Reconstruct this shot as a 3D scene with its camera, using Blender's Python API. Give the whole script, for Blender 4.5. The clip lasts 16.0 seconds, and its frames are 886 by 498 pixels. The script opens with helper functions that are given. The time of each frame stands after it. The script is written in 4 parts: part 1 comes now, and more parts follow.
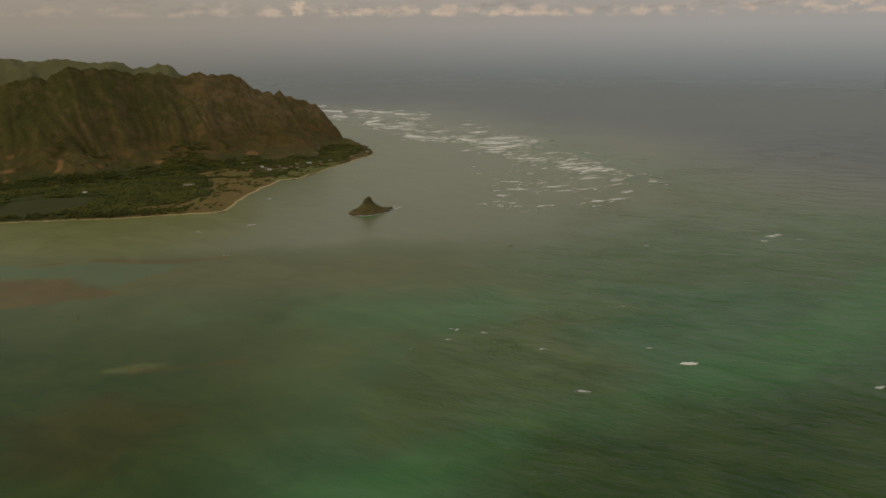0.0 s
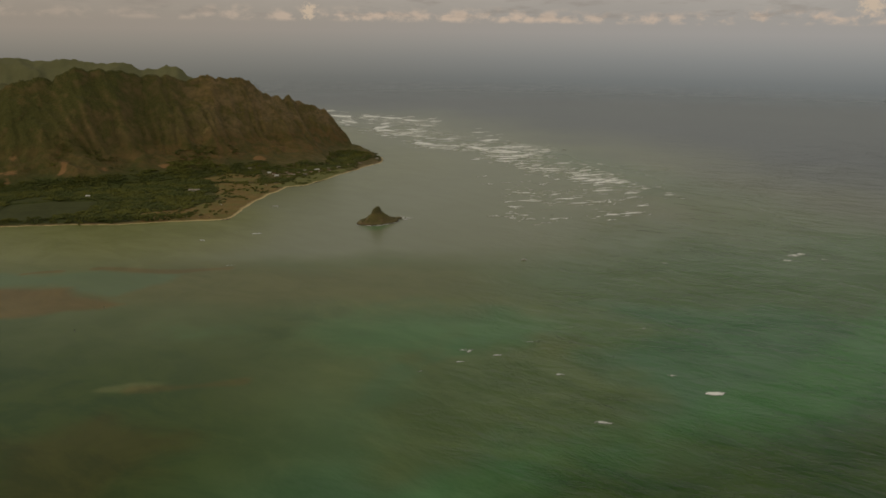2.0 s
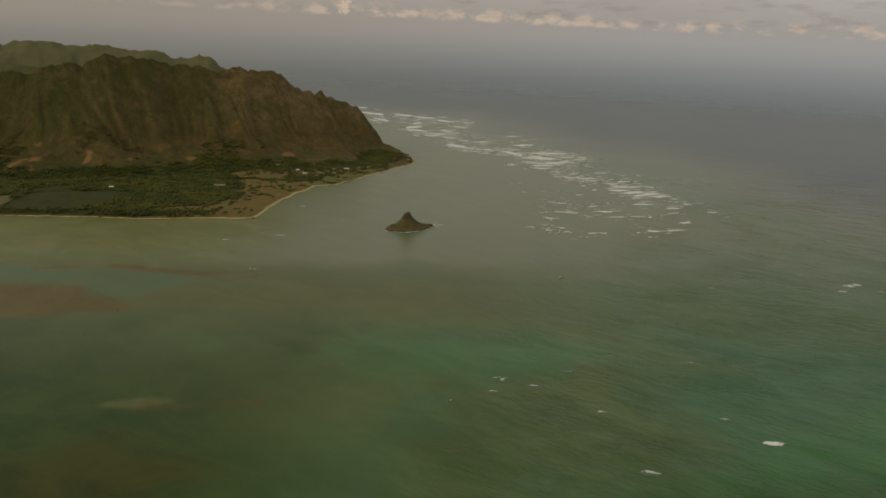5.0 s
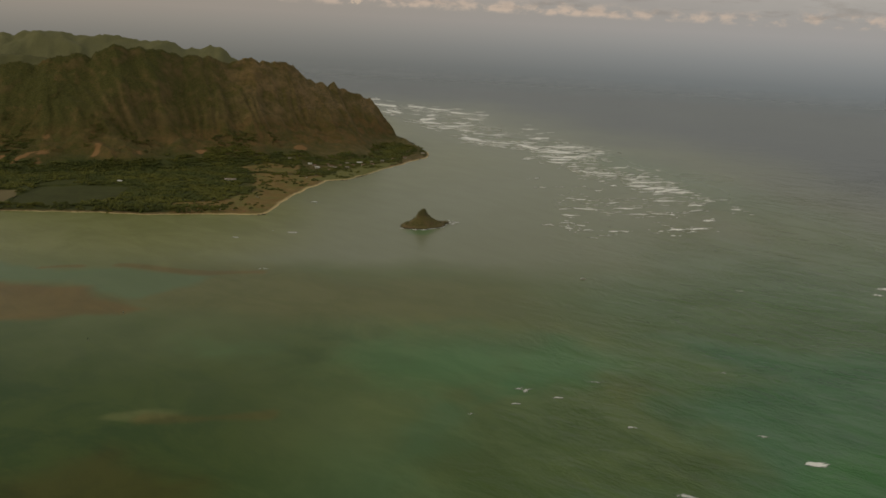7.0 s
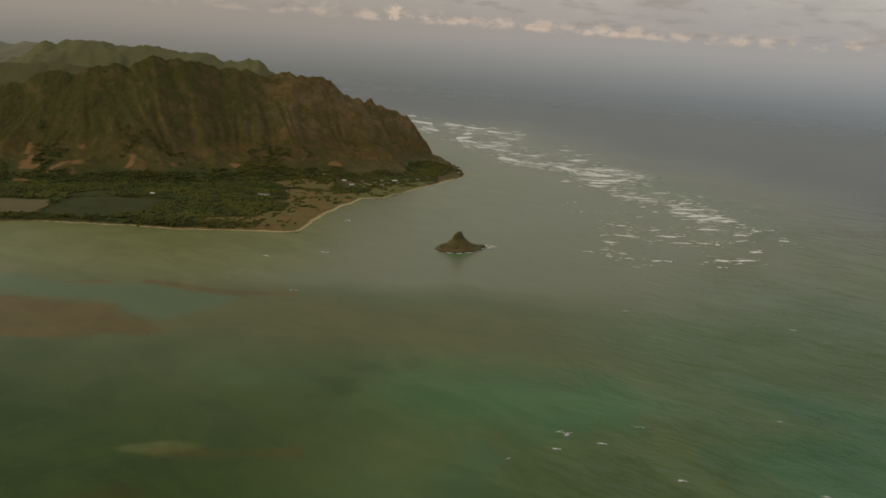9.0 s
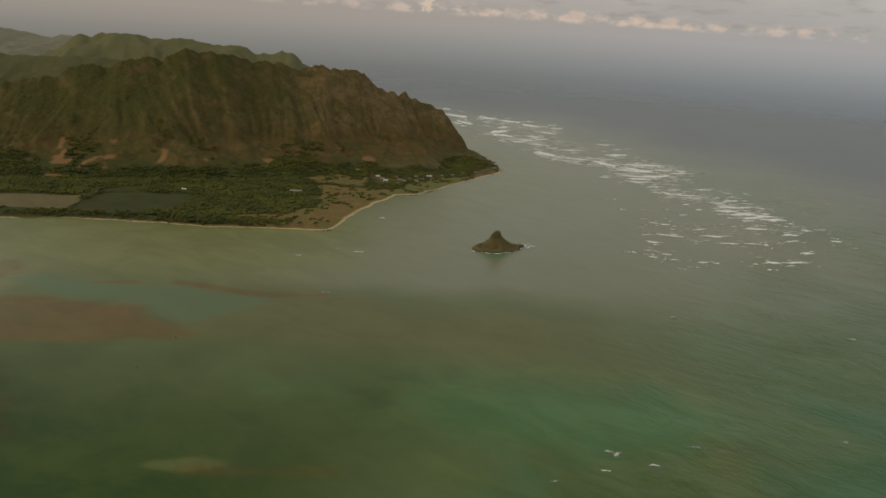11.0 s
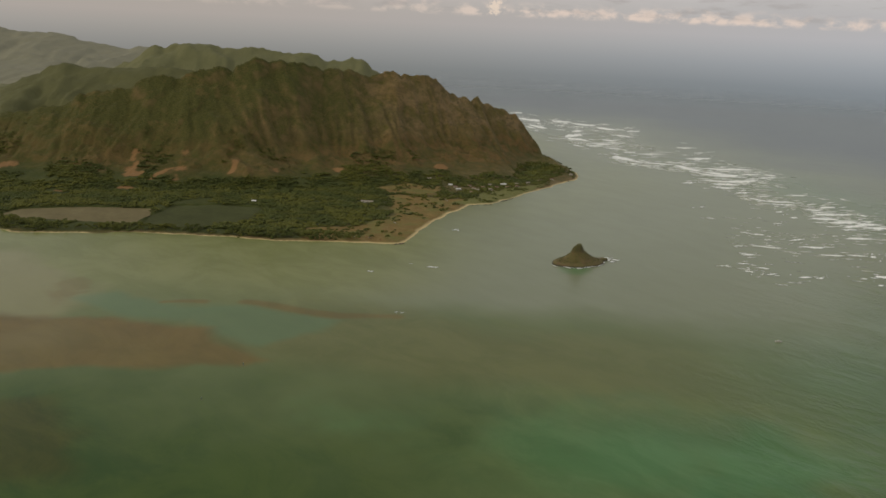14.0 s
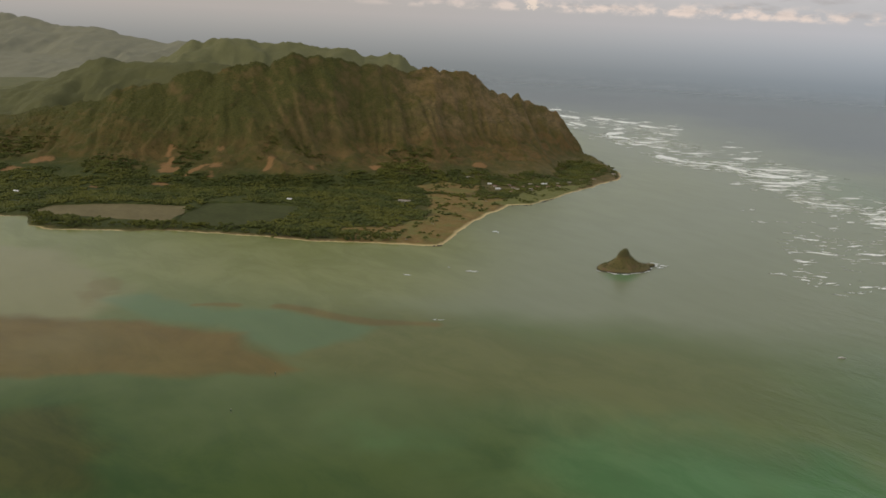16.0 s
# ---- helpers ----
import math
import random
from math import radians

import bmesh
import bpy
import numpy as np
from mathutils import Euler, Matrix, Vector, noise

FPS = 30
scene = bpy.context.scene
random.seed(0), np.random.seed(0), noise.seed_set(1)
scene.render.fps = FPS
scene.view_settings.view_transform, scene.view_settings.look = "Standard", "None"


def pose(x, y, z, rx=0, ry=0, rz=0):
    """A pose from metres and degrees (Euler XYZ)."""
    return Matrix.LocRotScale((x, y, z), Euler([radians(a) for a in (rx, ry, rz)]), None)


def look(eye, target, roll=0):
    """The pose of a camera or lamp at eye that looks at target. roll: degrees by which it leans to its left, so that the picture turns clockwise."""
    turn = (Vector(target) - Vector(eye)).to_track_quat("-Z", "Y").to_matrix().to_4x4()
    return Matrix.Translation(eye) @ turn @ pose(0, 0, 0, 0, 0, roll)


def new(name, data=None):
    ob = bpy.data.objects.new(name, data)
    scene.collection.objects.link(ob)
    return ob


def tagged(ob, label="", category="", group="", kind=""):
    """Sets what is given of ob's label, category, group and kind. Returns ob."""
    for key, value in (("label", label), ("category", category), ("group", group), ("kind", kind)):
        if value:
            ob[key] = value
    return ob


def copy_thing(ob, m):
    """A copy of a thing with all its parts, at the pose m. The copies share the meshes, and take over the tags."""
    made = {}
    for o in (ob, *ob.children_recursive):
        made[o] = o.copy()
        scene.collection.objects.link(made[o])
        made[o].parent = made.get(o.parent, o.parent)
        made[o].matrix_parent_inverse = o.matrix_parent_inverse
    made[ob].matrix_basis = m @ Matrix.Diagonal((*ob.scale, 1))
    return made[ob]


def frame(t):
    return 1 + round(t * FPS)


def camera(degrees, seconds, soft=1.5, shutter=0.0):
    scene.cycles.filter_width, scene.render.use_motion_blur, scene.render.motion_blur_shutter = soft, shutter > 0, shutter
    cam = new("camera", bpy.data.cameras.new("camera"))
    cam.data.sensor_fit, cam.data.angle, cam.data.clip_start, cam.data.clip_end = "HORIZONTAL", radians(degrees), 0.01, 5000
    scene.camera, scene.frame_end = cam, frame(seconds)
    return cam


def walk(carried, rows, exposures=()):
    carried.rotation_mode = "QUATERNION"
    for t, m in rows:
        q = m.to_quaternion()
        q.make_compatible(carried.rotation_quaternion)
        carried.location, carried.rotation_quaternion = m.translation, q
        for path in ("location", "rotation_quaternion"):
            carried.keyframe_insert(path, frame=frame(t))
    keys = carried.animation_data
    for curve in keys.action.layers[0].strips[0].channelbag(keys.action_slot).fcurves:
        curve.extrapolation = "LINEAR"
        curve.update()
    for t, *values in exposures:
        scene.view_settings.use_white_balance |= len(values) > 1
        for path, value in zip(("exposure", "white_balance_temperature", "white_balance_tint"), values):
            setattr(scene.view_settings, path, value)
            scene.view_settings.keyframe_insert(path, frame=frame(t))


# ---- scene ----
cam = camera(56.5, 16.0, soft=1.6)
PATH = [
    (0, 3.29, -1.16, 220.39, 1.362, -14.852, -0.328),
    (0.5, 1.77, 6.20, 220.65, 0.939, -14.795, -0.178),
    (1, 0.21, 13.59, 220.89, 0.848, -14.428, 0.699),
    (1.5, -1.39, 20.99, 221.12, 1.290, -14.518, 0.665),
    (2, -3.04, 28.42, 221.34, 1.767, -14.486, 0.617),
    (2.5, -4.73, 35.85, 221.53, 2.041, -13.971, 1.298),
    (3, -6.47, 43.29, 221.72, 2.288, -13.712, 2.331),
    (3.5, -8.25, 50.75, 221.88, 2.403, -14.013, 2.494),
    (4, -10.09, 58.21, 222.03, 2.665, -14.247, 2.708),
    (6.5, -20.00, 95.50, 222.55, 4.246, -15.133, 2.792),
    (7, -22.14, 102.94, 222.61, 4.229, -15.269, 2.985),
    (7.5, -24.33, 110.37, 222.65, 4.487, -15.275, 3.597),
    (8, -26.58, 117.79, 222.67, 4.927, -14.543, 4.225),
    (8.5, -28.89, 125.19, 222.68, 5.667, -14.019, 4.601),
    (9, -31.25, 132.57, 222.68, 6.459, -14.262, 4.213),
    (11.5, -43.95, 169.10, 222.41, 9.470, -14.991, 3.904),
    (12, -46.68, 176.31, 222.31, 10.479, -14.828, 3.591),
    (12.5, -49.47, 183.49, 222.19, 11.355, -14.762, 3.236),
    (13, -52.33, 190.63, 222.06, 12.316, -14.740, 2.853),
    (13.5, -55.25, 197.73, 221.91, 12.989, -14.827, 2.494),
    (14, -58.24, 204.78, 221.75, 13.592, -15.019, 2.542),
    (14.5, -61.29, 211.79, 221.57, 13.971, -15.260, 2.454),
    (15, -64.41, 218.74, 221.37, 14.579, -15.362, 2.316),
    (15.5, -67.61, 225.65, 221.16, 15.336, -15.370, 2.473),
    (16, -70.87, 232.50, 220.93, 16.036, -15.440, 2.632),
]
EXPOSURES = [(0.0, 0.28, 7350.0, -1.5), (4.0, 0.28, 7300.0, -1.5), (8.5, 0.36, 7100.0, -1.5), (12.5, 0.63, 6800.0, -0.5), (16.0, 0.95, 6400.0, -0.5)]
walk(cam, [(t, pose(x, y, z, 90 + pitch, 0, yaw) @ pose(0, 0, 0, 0, 0, roll)) for t, x, y, z, yaw, pitch, roll in PATH], EXPOSURES)

# ---- sky, haze and sun ----
SUN_AZ, SUN_EL = radians(235), radians(22)      # from the sea behind the camera, to its left


class Nodes:
    """A short way to write node trees."""

    def __init__(self, tree):
        self.tree = tree

    def add(self, kind, **sockets):
        node = self.tree.nodes.new(kind)
        for name, value in sockets.items():
            self.put(node, name, value)
        return node

    def put(self, node, name, value):
        socket = node.inputs[int(name[1:])] if name[0] == "i" and name[1:].isdigit() else node.inputs[name.replace("_", " ")]
        if isinstance(value, bpy.types.NodeSocket):
            self.tree.links.new(value, socket)
        else:
            socket.default_value = value

    def math(self, op, a, b=0.0, c=0.0, clamp=False):
        node = self.add("ShaderNodeMath", i0=a, i1=b, i2=c)
        node.operation, node.use_clamp = op, clamp
        return node.outputs[0]

    def mix(self, fac, a, b, how="MIX"):
        node = self.tree.nodes.new("ShaderNodeMix")
        node.data_type, node.blend_type = "RGBA", how
        for socket, value in zip((node.inputs[0], node.inputs[6], node.inputs[7]), (fac, a, b)):
            if isinstance(value, bpy.types.NodeSocket):
                self.tree.links.new(value, socket)
            else:
                socket.default_value = value if not isinstance(value, tuple) else (*value, 1)[:4]
        return node.outputs[2]

    def ramp(self, fac, stops):
        node = self.add("ShaderNodeValToRGB", Fac=fac)
        el = node.color_ramp.elements
        while len(el) < len(stops):
            el.new(0.5)
        for e, (at, colour) in zip(el, stops):
            e.position = at
            e.color = (*colour, 1) if isinstance(colour, tuple) else (colour, colour, colour, 1)
        return node.outputs[0]

    def noise(self, vector, scale, detail=4.0, rough=0.55, distort=0.0):
        node = self.add("ShaderNodeTexNoise", Vector=vector, Scale=scale, Detail=detail, Roughness=rough, Distortion=distort)
        return node.outputs[0]

    def mapped(self, vector, scale=(1, 1, 1), turn=(0, 0, 0), shift=(0, 0, 0)):
        return self.add("ShaderNodeMapping", Vector=vector, Scale=scale, Rotation=turn, Location=shift).outputs[0]

    def smooth(self, value, low, high):
        node = self.add("ShaderNodeMapRange", Value=value, i1=low, i2=high)
        node.interpolation_type = "SMOOTHSTEP"
        return node.outputs[0]


world = bpy.data.worlds.new("sky")
scene.world = world
world.use_nodes = True
world.node_tree.nodes.clear()
w = Nodes(world.node_tree)
sky = w.add("ShaderNodeTexSky")
sky.sky_type, sky.sun_disc = "NISHITA", False
sky.sun_elevation, sky.sun_rotation = SUN_EL, SUN_AZ
sky.dust_density, sky.altitude = 4.0, 200.0
direction = w.add("ShaderNodeTexCoord").outputs["Generated"]
parts = w.add("ShaderNodeSeparateXYZ", Vector=direction)
height = parts.outputs["Z"]
clear = w.mix(1.0, sky.outputs[0], (0.10, 0.10, 0.10), "MULTIPLY")
# broken overcast above, a hazy band over the horizon, the far sea in the haze below it
cover = w.noise(w.mapped(direction, (3.0, 3.0, 9.0)), 2.2, 6.0, 0.6)
overcast = w.mix(w.smooth(cover, 0.35, 0.68), (0.345, 0.31, 0.318), (0.46, 0.42, 0.428))
dome = w.mix(0.80, clear, overcast)
haze = w.ramp(w.math("MULTIPLY_ADD", height, 6.25, 0.5, True), [
    (0.0, (0.108, 0.112, 0.118)), (0.20, (0.138, 0.140, 0.150)), (0.34, (0.188, 0.184, 0.195)), (0.45, (0.236, 0.222, 0.230)), (0.53, (0.268, 0.242, 0.248)), (0.62, (0.270, 0.241, 0.243)), (1.0, (0.290, 0.254, 0.256))])
# warmer and duller over the land, cooler out to sea
haze = w.mix(w.smooth(parts.outputs["X"], -0.62, 0.42), w.mix(1.0, haze, (0.90, 0.85, 0.80), "MULTIPLY"), w.mix(1.0, haze, (1.00, 1.04, 1.12), "MULTIPLY"))
upward = w.smooth(height, 0.0, 0.12)
sky_colour = w.mix(upward, haze, dome)
# a line of fair-weather cumulus low over the horizon, its tops warm, flat-bottomed
puffs = w.noise(w.mapped(direction, (10.0, 10.0, 20.0)), 3.6, 6.0, 0.58, 0.2)
gaps = w.noise(w.mapped(direction, (3.0, 3.0, 3.0), (0, 0, 0), (2.0, 5.0, 1.0)), 2.6, 3.0, 0.5)
crown = w.math("MULTIPLY_ADD", gaps, 0.020, 0.017)
bank = w.math("MULTIPLY", w.smooth(height, 0.0135, 0.0185), w.math("SUBTRACT", 1.0, w.smooth(w.math("SUBTRACT", height, crown), -0.005, 0.008)))
tops = w.math("MULTIPLY", w.smooth(puffs, 0.44, 0.64), bank)
tops = w.math("MULTIPLY", tops, w.math("MULTIPLY_ADD", w.smooth(parts.outputs["X"], -0.40, -0.12), 0.7, 0.3))
sky_colour = w.mix(w.math("MULTIPLY", tops, 0.75), sky_colour, (0.475, 0.362, 0.325))
for az, el, size in ((-10.8, 1.50, 0.0105), (24.6, 2.2, 0.016)):
    toward = (math.sin(radians(az)) * math.cos(radians(el)), math.cos(radians(az)) * math.cos(radians(el)), math.sin(radians(el)))
    apart = w.add("ShaderNodeVectorMath", i0=direction, i1=toward)
    apart.operation = "DISTANCE"
    lumps = w.noise(w.mapped(direction, (60.0, 60.0, 75.0)), 3.4, 6.0, 0.65)
    near = w.smooth(w.math("ADD", apart.outputs["Value"], w.math("MULTIPLY", w.math("SUBTRACT", 0.5, lumps), 0.034)), size, size * 0.3)
    sky_colour = w.mix(w.math("MULTIPLY", near, 0.62), sky_colour, (0.53, 0.405, 0.340))
# small grey cloud-lets before them and a dull layer higher up
greys = w.noise(w.mapped(direction, (7.0, 7.0, 34.0), (0, 0, 0.7), (4, 1, 2)), 3.0, 5.0, 0.55)
under = w.math("MULTIPLY", w.smooth(greys, 0.50, 0.70), w.math("MULTIPLY", w.smooth(height, 0.017, 0.026), w.math("SUBTRACT", 1.0, w.smooth(height, 0.06, 0.12))))
sky_colour = w.mix(w.math("MULTIPLY", under, 0.48), sky_colour, (0.205, 0.178, 0.180))
back = w.add("ShaderNodeBackground", Color=sky_colour, Strength=1.0)
w.tree.links.new(back.outputs[0], w.add("ShaderNodeOutputWorld").inputs[0])

sun = new("sun", bpy.data.lights.new("sun", "SUN"))
sun.data.energy, sun.data.angle, sun.data.color = 0.4, radians(24), (1.0, 0.86, 0.68)
sun.matrix_world = look((0, 0, 0), (-math.sin(SUN_AZ) * math.cos(SUN_EL), -math.cos(SUN_AZ) * math.cos(SUN_EL), -math.sin(SUN_EL)))

# ---- materials ----


def material(name):
    m = bpy.data.materials.new(name)
    m.use_nodes = True
    m.node_tree.nodes.clear()
    n = Nodes(m.node_tree)
    n.bsdf = n.add("ShaderNodeBsdfPrincipled")
    n.tree.links.new(n.bsdf.outputs[0], n.add("ShaderNodeOutputMaterial").inputs[0])
    n.place = n.add("ShaderNodeNewGeometry").outputs["Position"]
    return m, n


def value(n, name):
    node = n.tree.nodes.new("ShaderNodeAttribute")
    node.attribute_name = name
    return node.outputs["Fac"]


def plain(name, colour, rough=0.7, vary=0.25, scale=0.8, bump=0.2, metal=0.0, gloss=0.5):
    """One colour with grain and larger stains."""
    m, n = material(name)
    n.put(n.bsdf, "Specular IOR Level", gloss)
    grain, stain = n.noise(n.place, scale * 6), n.noise(n.place, scale)
    dark = tuple(c * (1 - vary) for c in colour)
    light = tuple(min(1.0, c * (1 + vary)) for c in colour)
    n.put(n.bsdf, "Base Color", n.mix(n.smooth(n.math("ADD", n.math("MULTIPLY", grain, 0.4), n.math("MULTIPLY", stain, 0.6)), 0.3, 0.7), dark, light))
    n.put(n.bsdf, "Roughness", rough)
    n.put(n.bsdf, "Metallic", metal)
    if bump:
        n.put(n.bsdf, "Normal", n.add("ShaderNodeBump", Strength=bump, Distance=0.3, Height=grain).outputs[0])
    return m


def sea_material():
    m, n = material("sea_water")
    flat = n.mapped(n.place, (1, 1, 0))
    broad = n.noise(flat, 0.006, 4.0, 0.6, 0.4)
    mottle = n.smooth(n.noise(n.mapped(n.mapped(flat, turn=(0, 0, 0.5)), (0.6, 1, 1)), 0.022, 6.0, 0.7, 0.6), 0.36, 0.64)
    # the offshore tone is lightened in colour to meet the sky's haze
    tones = {
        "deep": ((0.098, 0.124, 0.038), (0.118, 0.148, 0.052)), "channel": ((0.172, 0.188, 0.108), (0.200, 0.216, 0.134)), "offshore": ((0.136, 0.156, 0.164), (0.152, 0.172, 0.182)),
        "brown": ((0.102, 0.114, 0.032), (0.126, 0.134, 0.042)), "pale": ((0.124, 0.156, 0.044), (0.162, 0.186, 0.060)), "green": ((0.052, 0.134, 0.056), (0.078, 0.170, 0.078)),
        "bright": ((0.056, 0.166, 0.052), (0.080, 0.196, 0.072)), "shoal": ((0.074, 0.094, 0.018), (0.118, 0.138, 0.036)), "weed_and_dim": ((0.018, 0.052, 0.005), (0.044, 0.078, 0.010)),
        "umber": ((0.040, 0.048, 0.005), (0.066, 0.068, 0.010)), "sand": ((0.154, 0.170, 0.052), (0.194, 0.204, 0.074)), "beige": ((0.200, 0.190, 0.084), (0.230, 0.218, 0.106)),
        "teal": ((0.090, 0.150, 0.066), (0.114, 0.174, 0.082)), "reef": ((0.116, 0.082, 0.016), (0.150, 0.106, 0.024))}
    c = None
    for name, (low, high) in tones.items():
        tone = n.mix(broad if name in ("deep", "channel", "offshore", "teal", "beige") else mottle, low, high)
        c = tone if c is None else n.mix(value(n, name), c, tone)
    # wind streaks, and cloud shade painted as darker streaks into the water's colour
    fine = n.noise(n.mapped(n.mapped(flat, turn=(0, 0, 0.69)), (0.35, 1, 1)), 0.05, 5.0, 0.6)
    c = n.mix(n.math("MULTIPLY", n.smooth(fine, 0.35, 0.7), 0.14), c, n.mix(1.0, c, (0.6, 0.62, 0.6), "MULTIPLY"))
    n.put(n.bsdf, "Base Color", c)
    n.put(n.bsdf, "Roughness", n.math("ADD", 0.26, n.math("MULTIPLY", value(n, "offshore"), 0.10)))
    n.put(n.bsdf, "IOR", 1.33)
    n.put(n.bsdf, "Specular IOR Level", n.math("MULTIPLY_ADD", value(n, "rough_water"), 0.06, 0.15))
    # haze put in by alpha: the far sea fades out with distance
    n.put(n.bsdf, "Alpha", n.math("SUBTRACT", 1.0, value(n, "haze_fade")))
    # short-crested wind waves over a longer swell
    swell = n.noise(n.mapped(n.mapped(flat, turn=(0, 0, 0.52)), (0.45, 1, 1)), 0.048, 6.0, 0.62, 0.35)
    waves = n.noise(n.mapped(n.mapped(flat, turn=(0, 0, 0.66)), (0.6, 1, 1)), 0.16, 5.0, 0.65, 0.4)
    sets = n.smooth(n.noise(flat, 0.014, 4.0, 0.6), 0.34, 0.68)
    ripple = n.math("ADD", n.math("MULTIPLY", swell, 5.4), n.math("MULTIPLY", waves, 1.2))
    n.put(n.bsdf, "Normal", n.add("ShaderNodeBump", Strength=n.math("MULTIPLY", n.math("MULTIPLY", value(n, "rough_water"), n.math("MULTIPLY_ADD", sets, 0.7, 0.3)), 0.64, clamp=True), Distance=3.0, Height=ripple).outputs[0])
    return m


def land_material(name):
    """Scrub and forest over steep weathered lava, bare red earth, dry grass, beach sand."""
    m, n = material(name)
    up = n.add("ShaderNodeSeparateXYZ", Vector=n.add("ShaderNodeNewGeometry").outputs["Normal"]).outputs["Z"]
    broad = n.noise(n.place, 0.012, 4.0, 0.6)
    mid = n.noise(n.place, 0.07, 5.0, 0.65)
    fine = n.noise(n.place, 0.45, 4.0, 0.7)
    scrub = n.mix(value(n, "dry"), n.mix(n.smooth(fine, 0.35, 0.65), (0.047, 0.049, 0.011), (0.080, 0.077, 0.019)), n.mix(n.smooth(fine, 0.35, 0.65), (0.074, 0.061, 0.017), (0.120, 0.097, 0.028)))
    dry = n.mix(n.smooth(fine, 0.3, 0.7), (0.116, 0.080, 0.027), (0.160, 0.110, 0.038))
    rock = n.mix(n.smooth(mid, 0.3, 0.7), (0.130, 0.086, 0.038), (0.182, 0.122, 0.055))
    c = n.mix(n.smooth(n.math("ADD", n.math("ADD", n.math("MULTIPLY", broad, 0.55), n.math("MULTIPLY", mid, 0.45)), n.math("MULTIPLY_ADD", value(n, "dry"), 0.085, -0.035)), 0.48, 0.66), scrub, dry)
    c = n.mix(n.math("MULTIPLY", n.math("SUBTRACT", 1.0, n.smooth(up, 0.42, 0.68)), 0.7), c, rock)
    # a darker tone mixed in where the ground is hollow
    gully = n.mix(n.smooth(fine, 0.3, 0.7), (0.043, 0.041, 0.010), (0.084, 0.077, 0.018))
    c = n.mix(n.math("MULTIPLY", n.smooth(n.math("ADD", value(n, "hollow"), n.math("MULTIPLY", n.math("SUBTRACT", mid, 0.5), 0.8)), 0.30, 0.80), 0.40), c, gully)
    # bare reddish ground through the scrub on the dry seaward faces, lightened to suggest haze
    bare = n.math("MULTIPLY", n.smooth(n.noise(n.place, 0.035, 6.0, 0.7), 0.40, 0.62), n.math("MULTIPLY", value(n, "dry"), 0.62))
    c = n.mix(bare, c, n.mix(fine, (0.190, 0.128, 0.064), (0.255, 0.174, 0.090)))
    # ledges of darker lava along the steep seaward end
    ledge = n.noise(n.mapped(n.place, (0.03, 0.03, 0.22)), 1.0, 5.0, 0.65, 0.6)
    c = n.mix(n.math("MULTIPLY", n.smooth(ledge, 0.50, 0.64), n.math("MULTIPLY", value(n, "dry"), 0.50)), c, n.mix(fine, (0.070, 0.055, 0.026), (0.115, 0.085, 0.040)))
    earth = n.mix(fine, (0.182, 0.102, 0.041), (0.262, 0.150, 0.062))
    grass = n.mix(n.smooth(mid, 0.35, 0.65), (0.158, 0.106, 0.034), (0.214, 0.148, 0.050))
    lawn = n.mix(mid, (0.115, 0.120, 0.034), (0.175, 0.170, 0.056))
    beach = n.mix(fine, (0.46, 0.35, 0.16), (0.62, 0.49, 0.26))
    apron = n.mix(n.smooth(n.noise(n.place, 0.05, 6.0, 0.7, 0.4), 0.38, 0.62), (0.062, 0.060, 0.013), (0.142, 0.086, 0.031))
    c = n.mix(value(n, "apron"), c, apron)
    c = n.mix(value(n, "wood"), c, n.mix(n.smooth(mid, 0.3, 0.7), (0.036, 0.046, 0.010), (0.064, 0.070, 0.016)))
    c = n.mix(n.math("MULTIPLY", value(n, "earth"), n.smooth(mid, 0.22, 0.42)), c, earth)
    grass = n.mix(n.smooth(n.noise(n.place, 0.03, 4.0, 0.6), 0.45, 0.62), grass, (0.150, 0.138, 0.040))
    c = n.mix(value(n, "grass"), c, grass)
    c = n.mix(value(n, "lawn"), c, lawn)
    c = n.mix(value(n, "beach"), c, beach)
    n.put(n.bsdf, "Base Color", c)
    n.put(n.bsdf, "Roughness", 0.9)
    n.put(n.bsdf, "Specular IOR Level", 0.2)
    n.put(n.bsdf, "Normal", n.add("ShaderNodeBump", Strength=0.6, Distance=3.0, Height=n.math("ADD", n.math("MULTIPLY", mid, 1.5), n.math("MULTIPLY", fine, 0.6))).outputs[0])
    return m


def far_material(name, low, high, rock):
    """Forested ridges across the valley, with haze painted into the colours passed in."""
    m, n = material(name)
    mid, fine = n.noise(n.place, 0.02, 6.0, 0.65), n.noise(n.place, 0.12, 4.0, 0.7)
    up = n.add("ShaderNodeSeparateXYZ", Vector=n.add("ShaderNodeNewGeometry").outputs["Normal"]).outputs["Z"]
    c = n.mix(n.smooth(mid, 0.35, 0.65), low, high)
    c = n.mix(n.math("MULTIPLY", n.math("SUBTRACT", 1.0, n.smooth(up, 0.35, 0.65)), 0.6), c, rock)
    n.put(n.bsdf, "Base Color", c)
    n.put(n.bsdf, "Roughness", 0.95)
    n.put(n.bsdf, "Specular IOR Level", 0.2)
    n.put(n.bsdf, "Normal", n.add("ShaderNodeBump", Strength=0.35, Distance=5.0, Height=n.math("ADD", mid, fine)).outputs[0])
    return m


SEA = sea_material()
LAND = land_material("headland_scrub")
# haze is painted into these forest colours, paler with distance
RIDGE_B = far_material("hazed_valley_forest", (0.120, 0.120, 0.056), (0.138, 0.135, 0.064), (0.130, 0.125, 0.061))
RIDGE_C = far_material("hazed_inland_forest", (0.088, 0.088, 0.037), (0.103, 0.102, 0.043), (0.096, 0.092, 0.040))
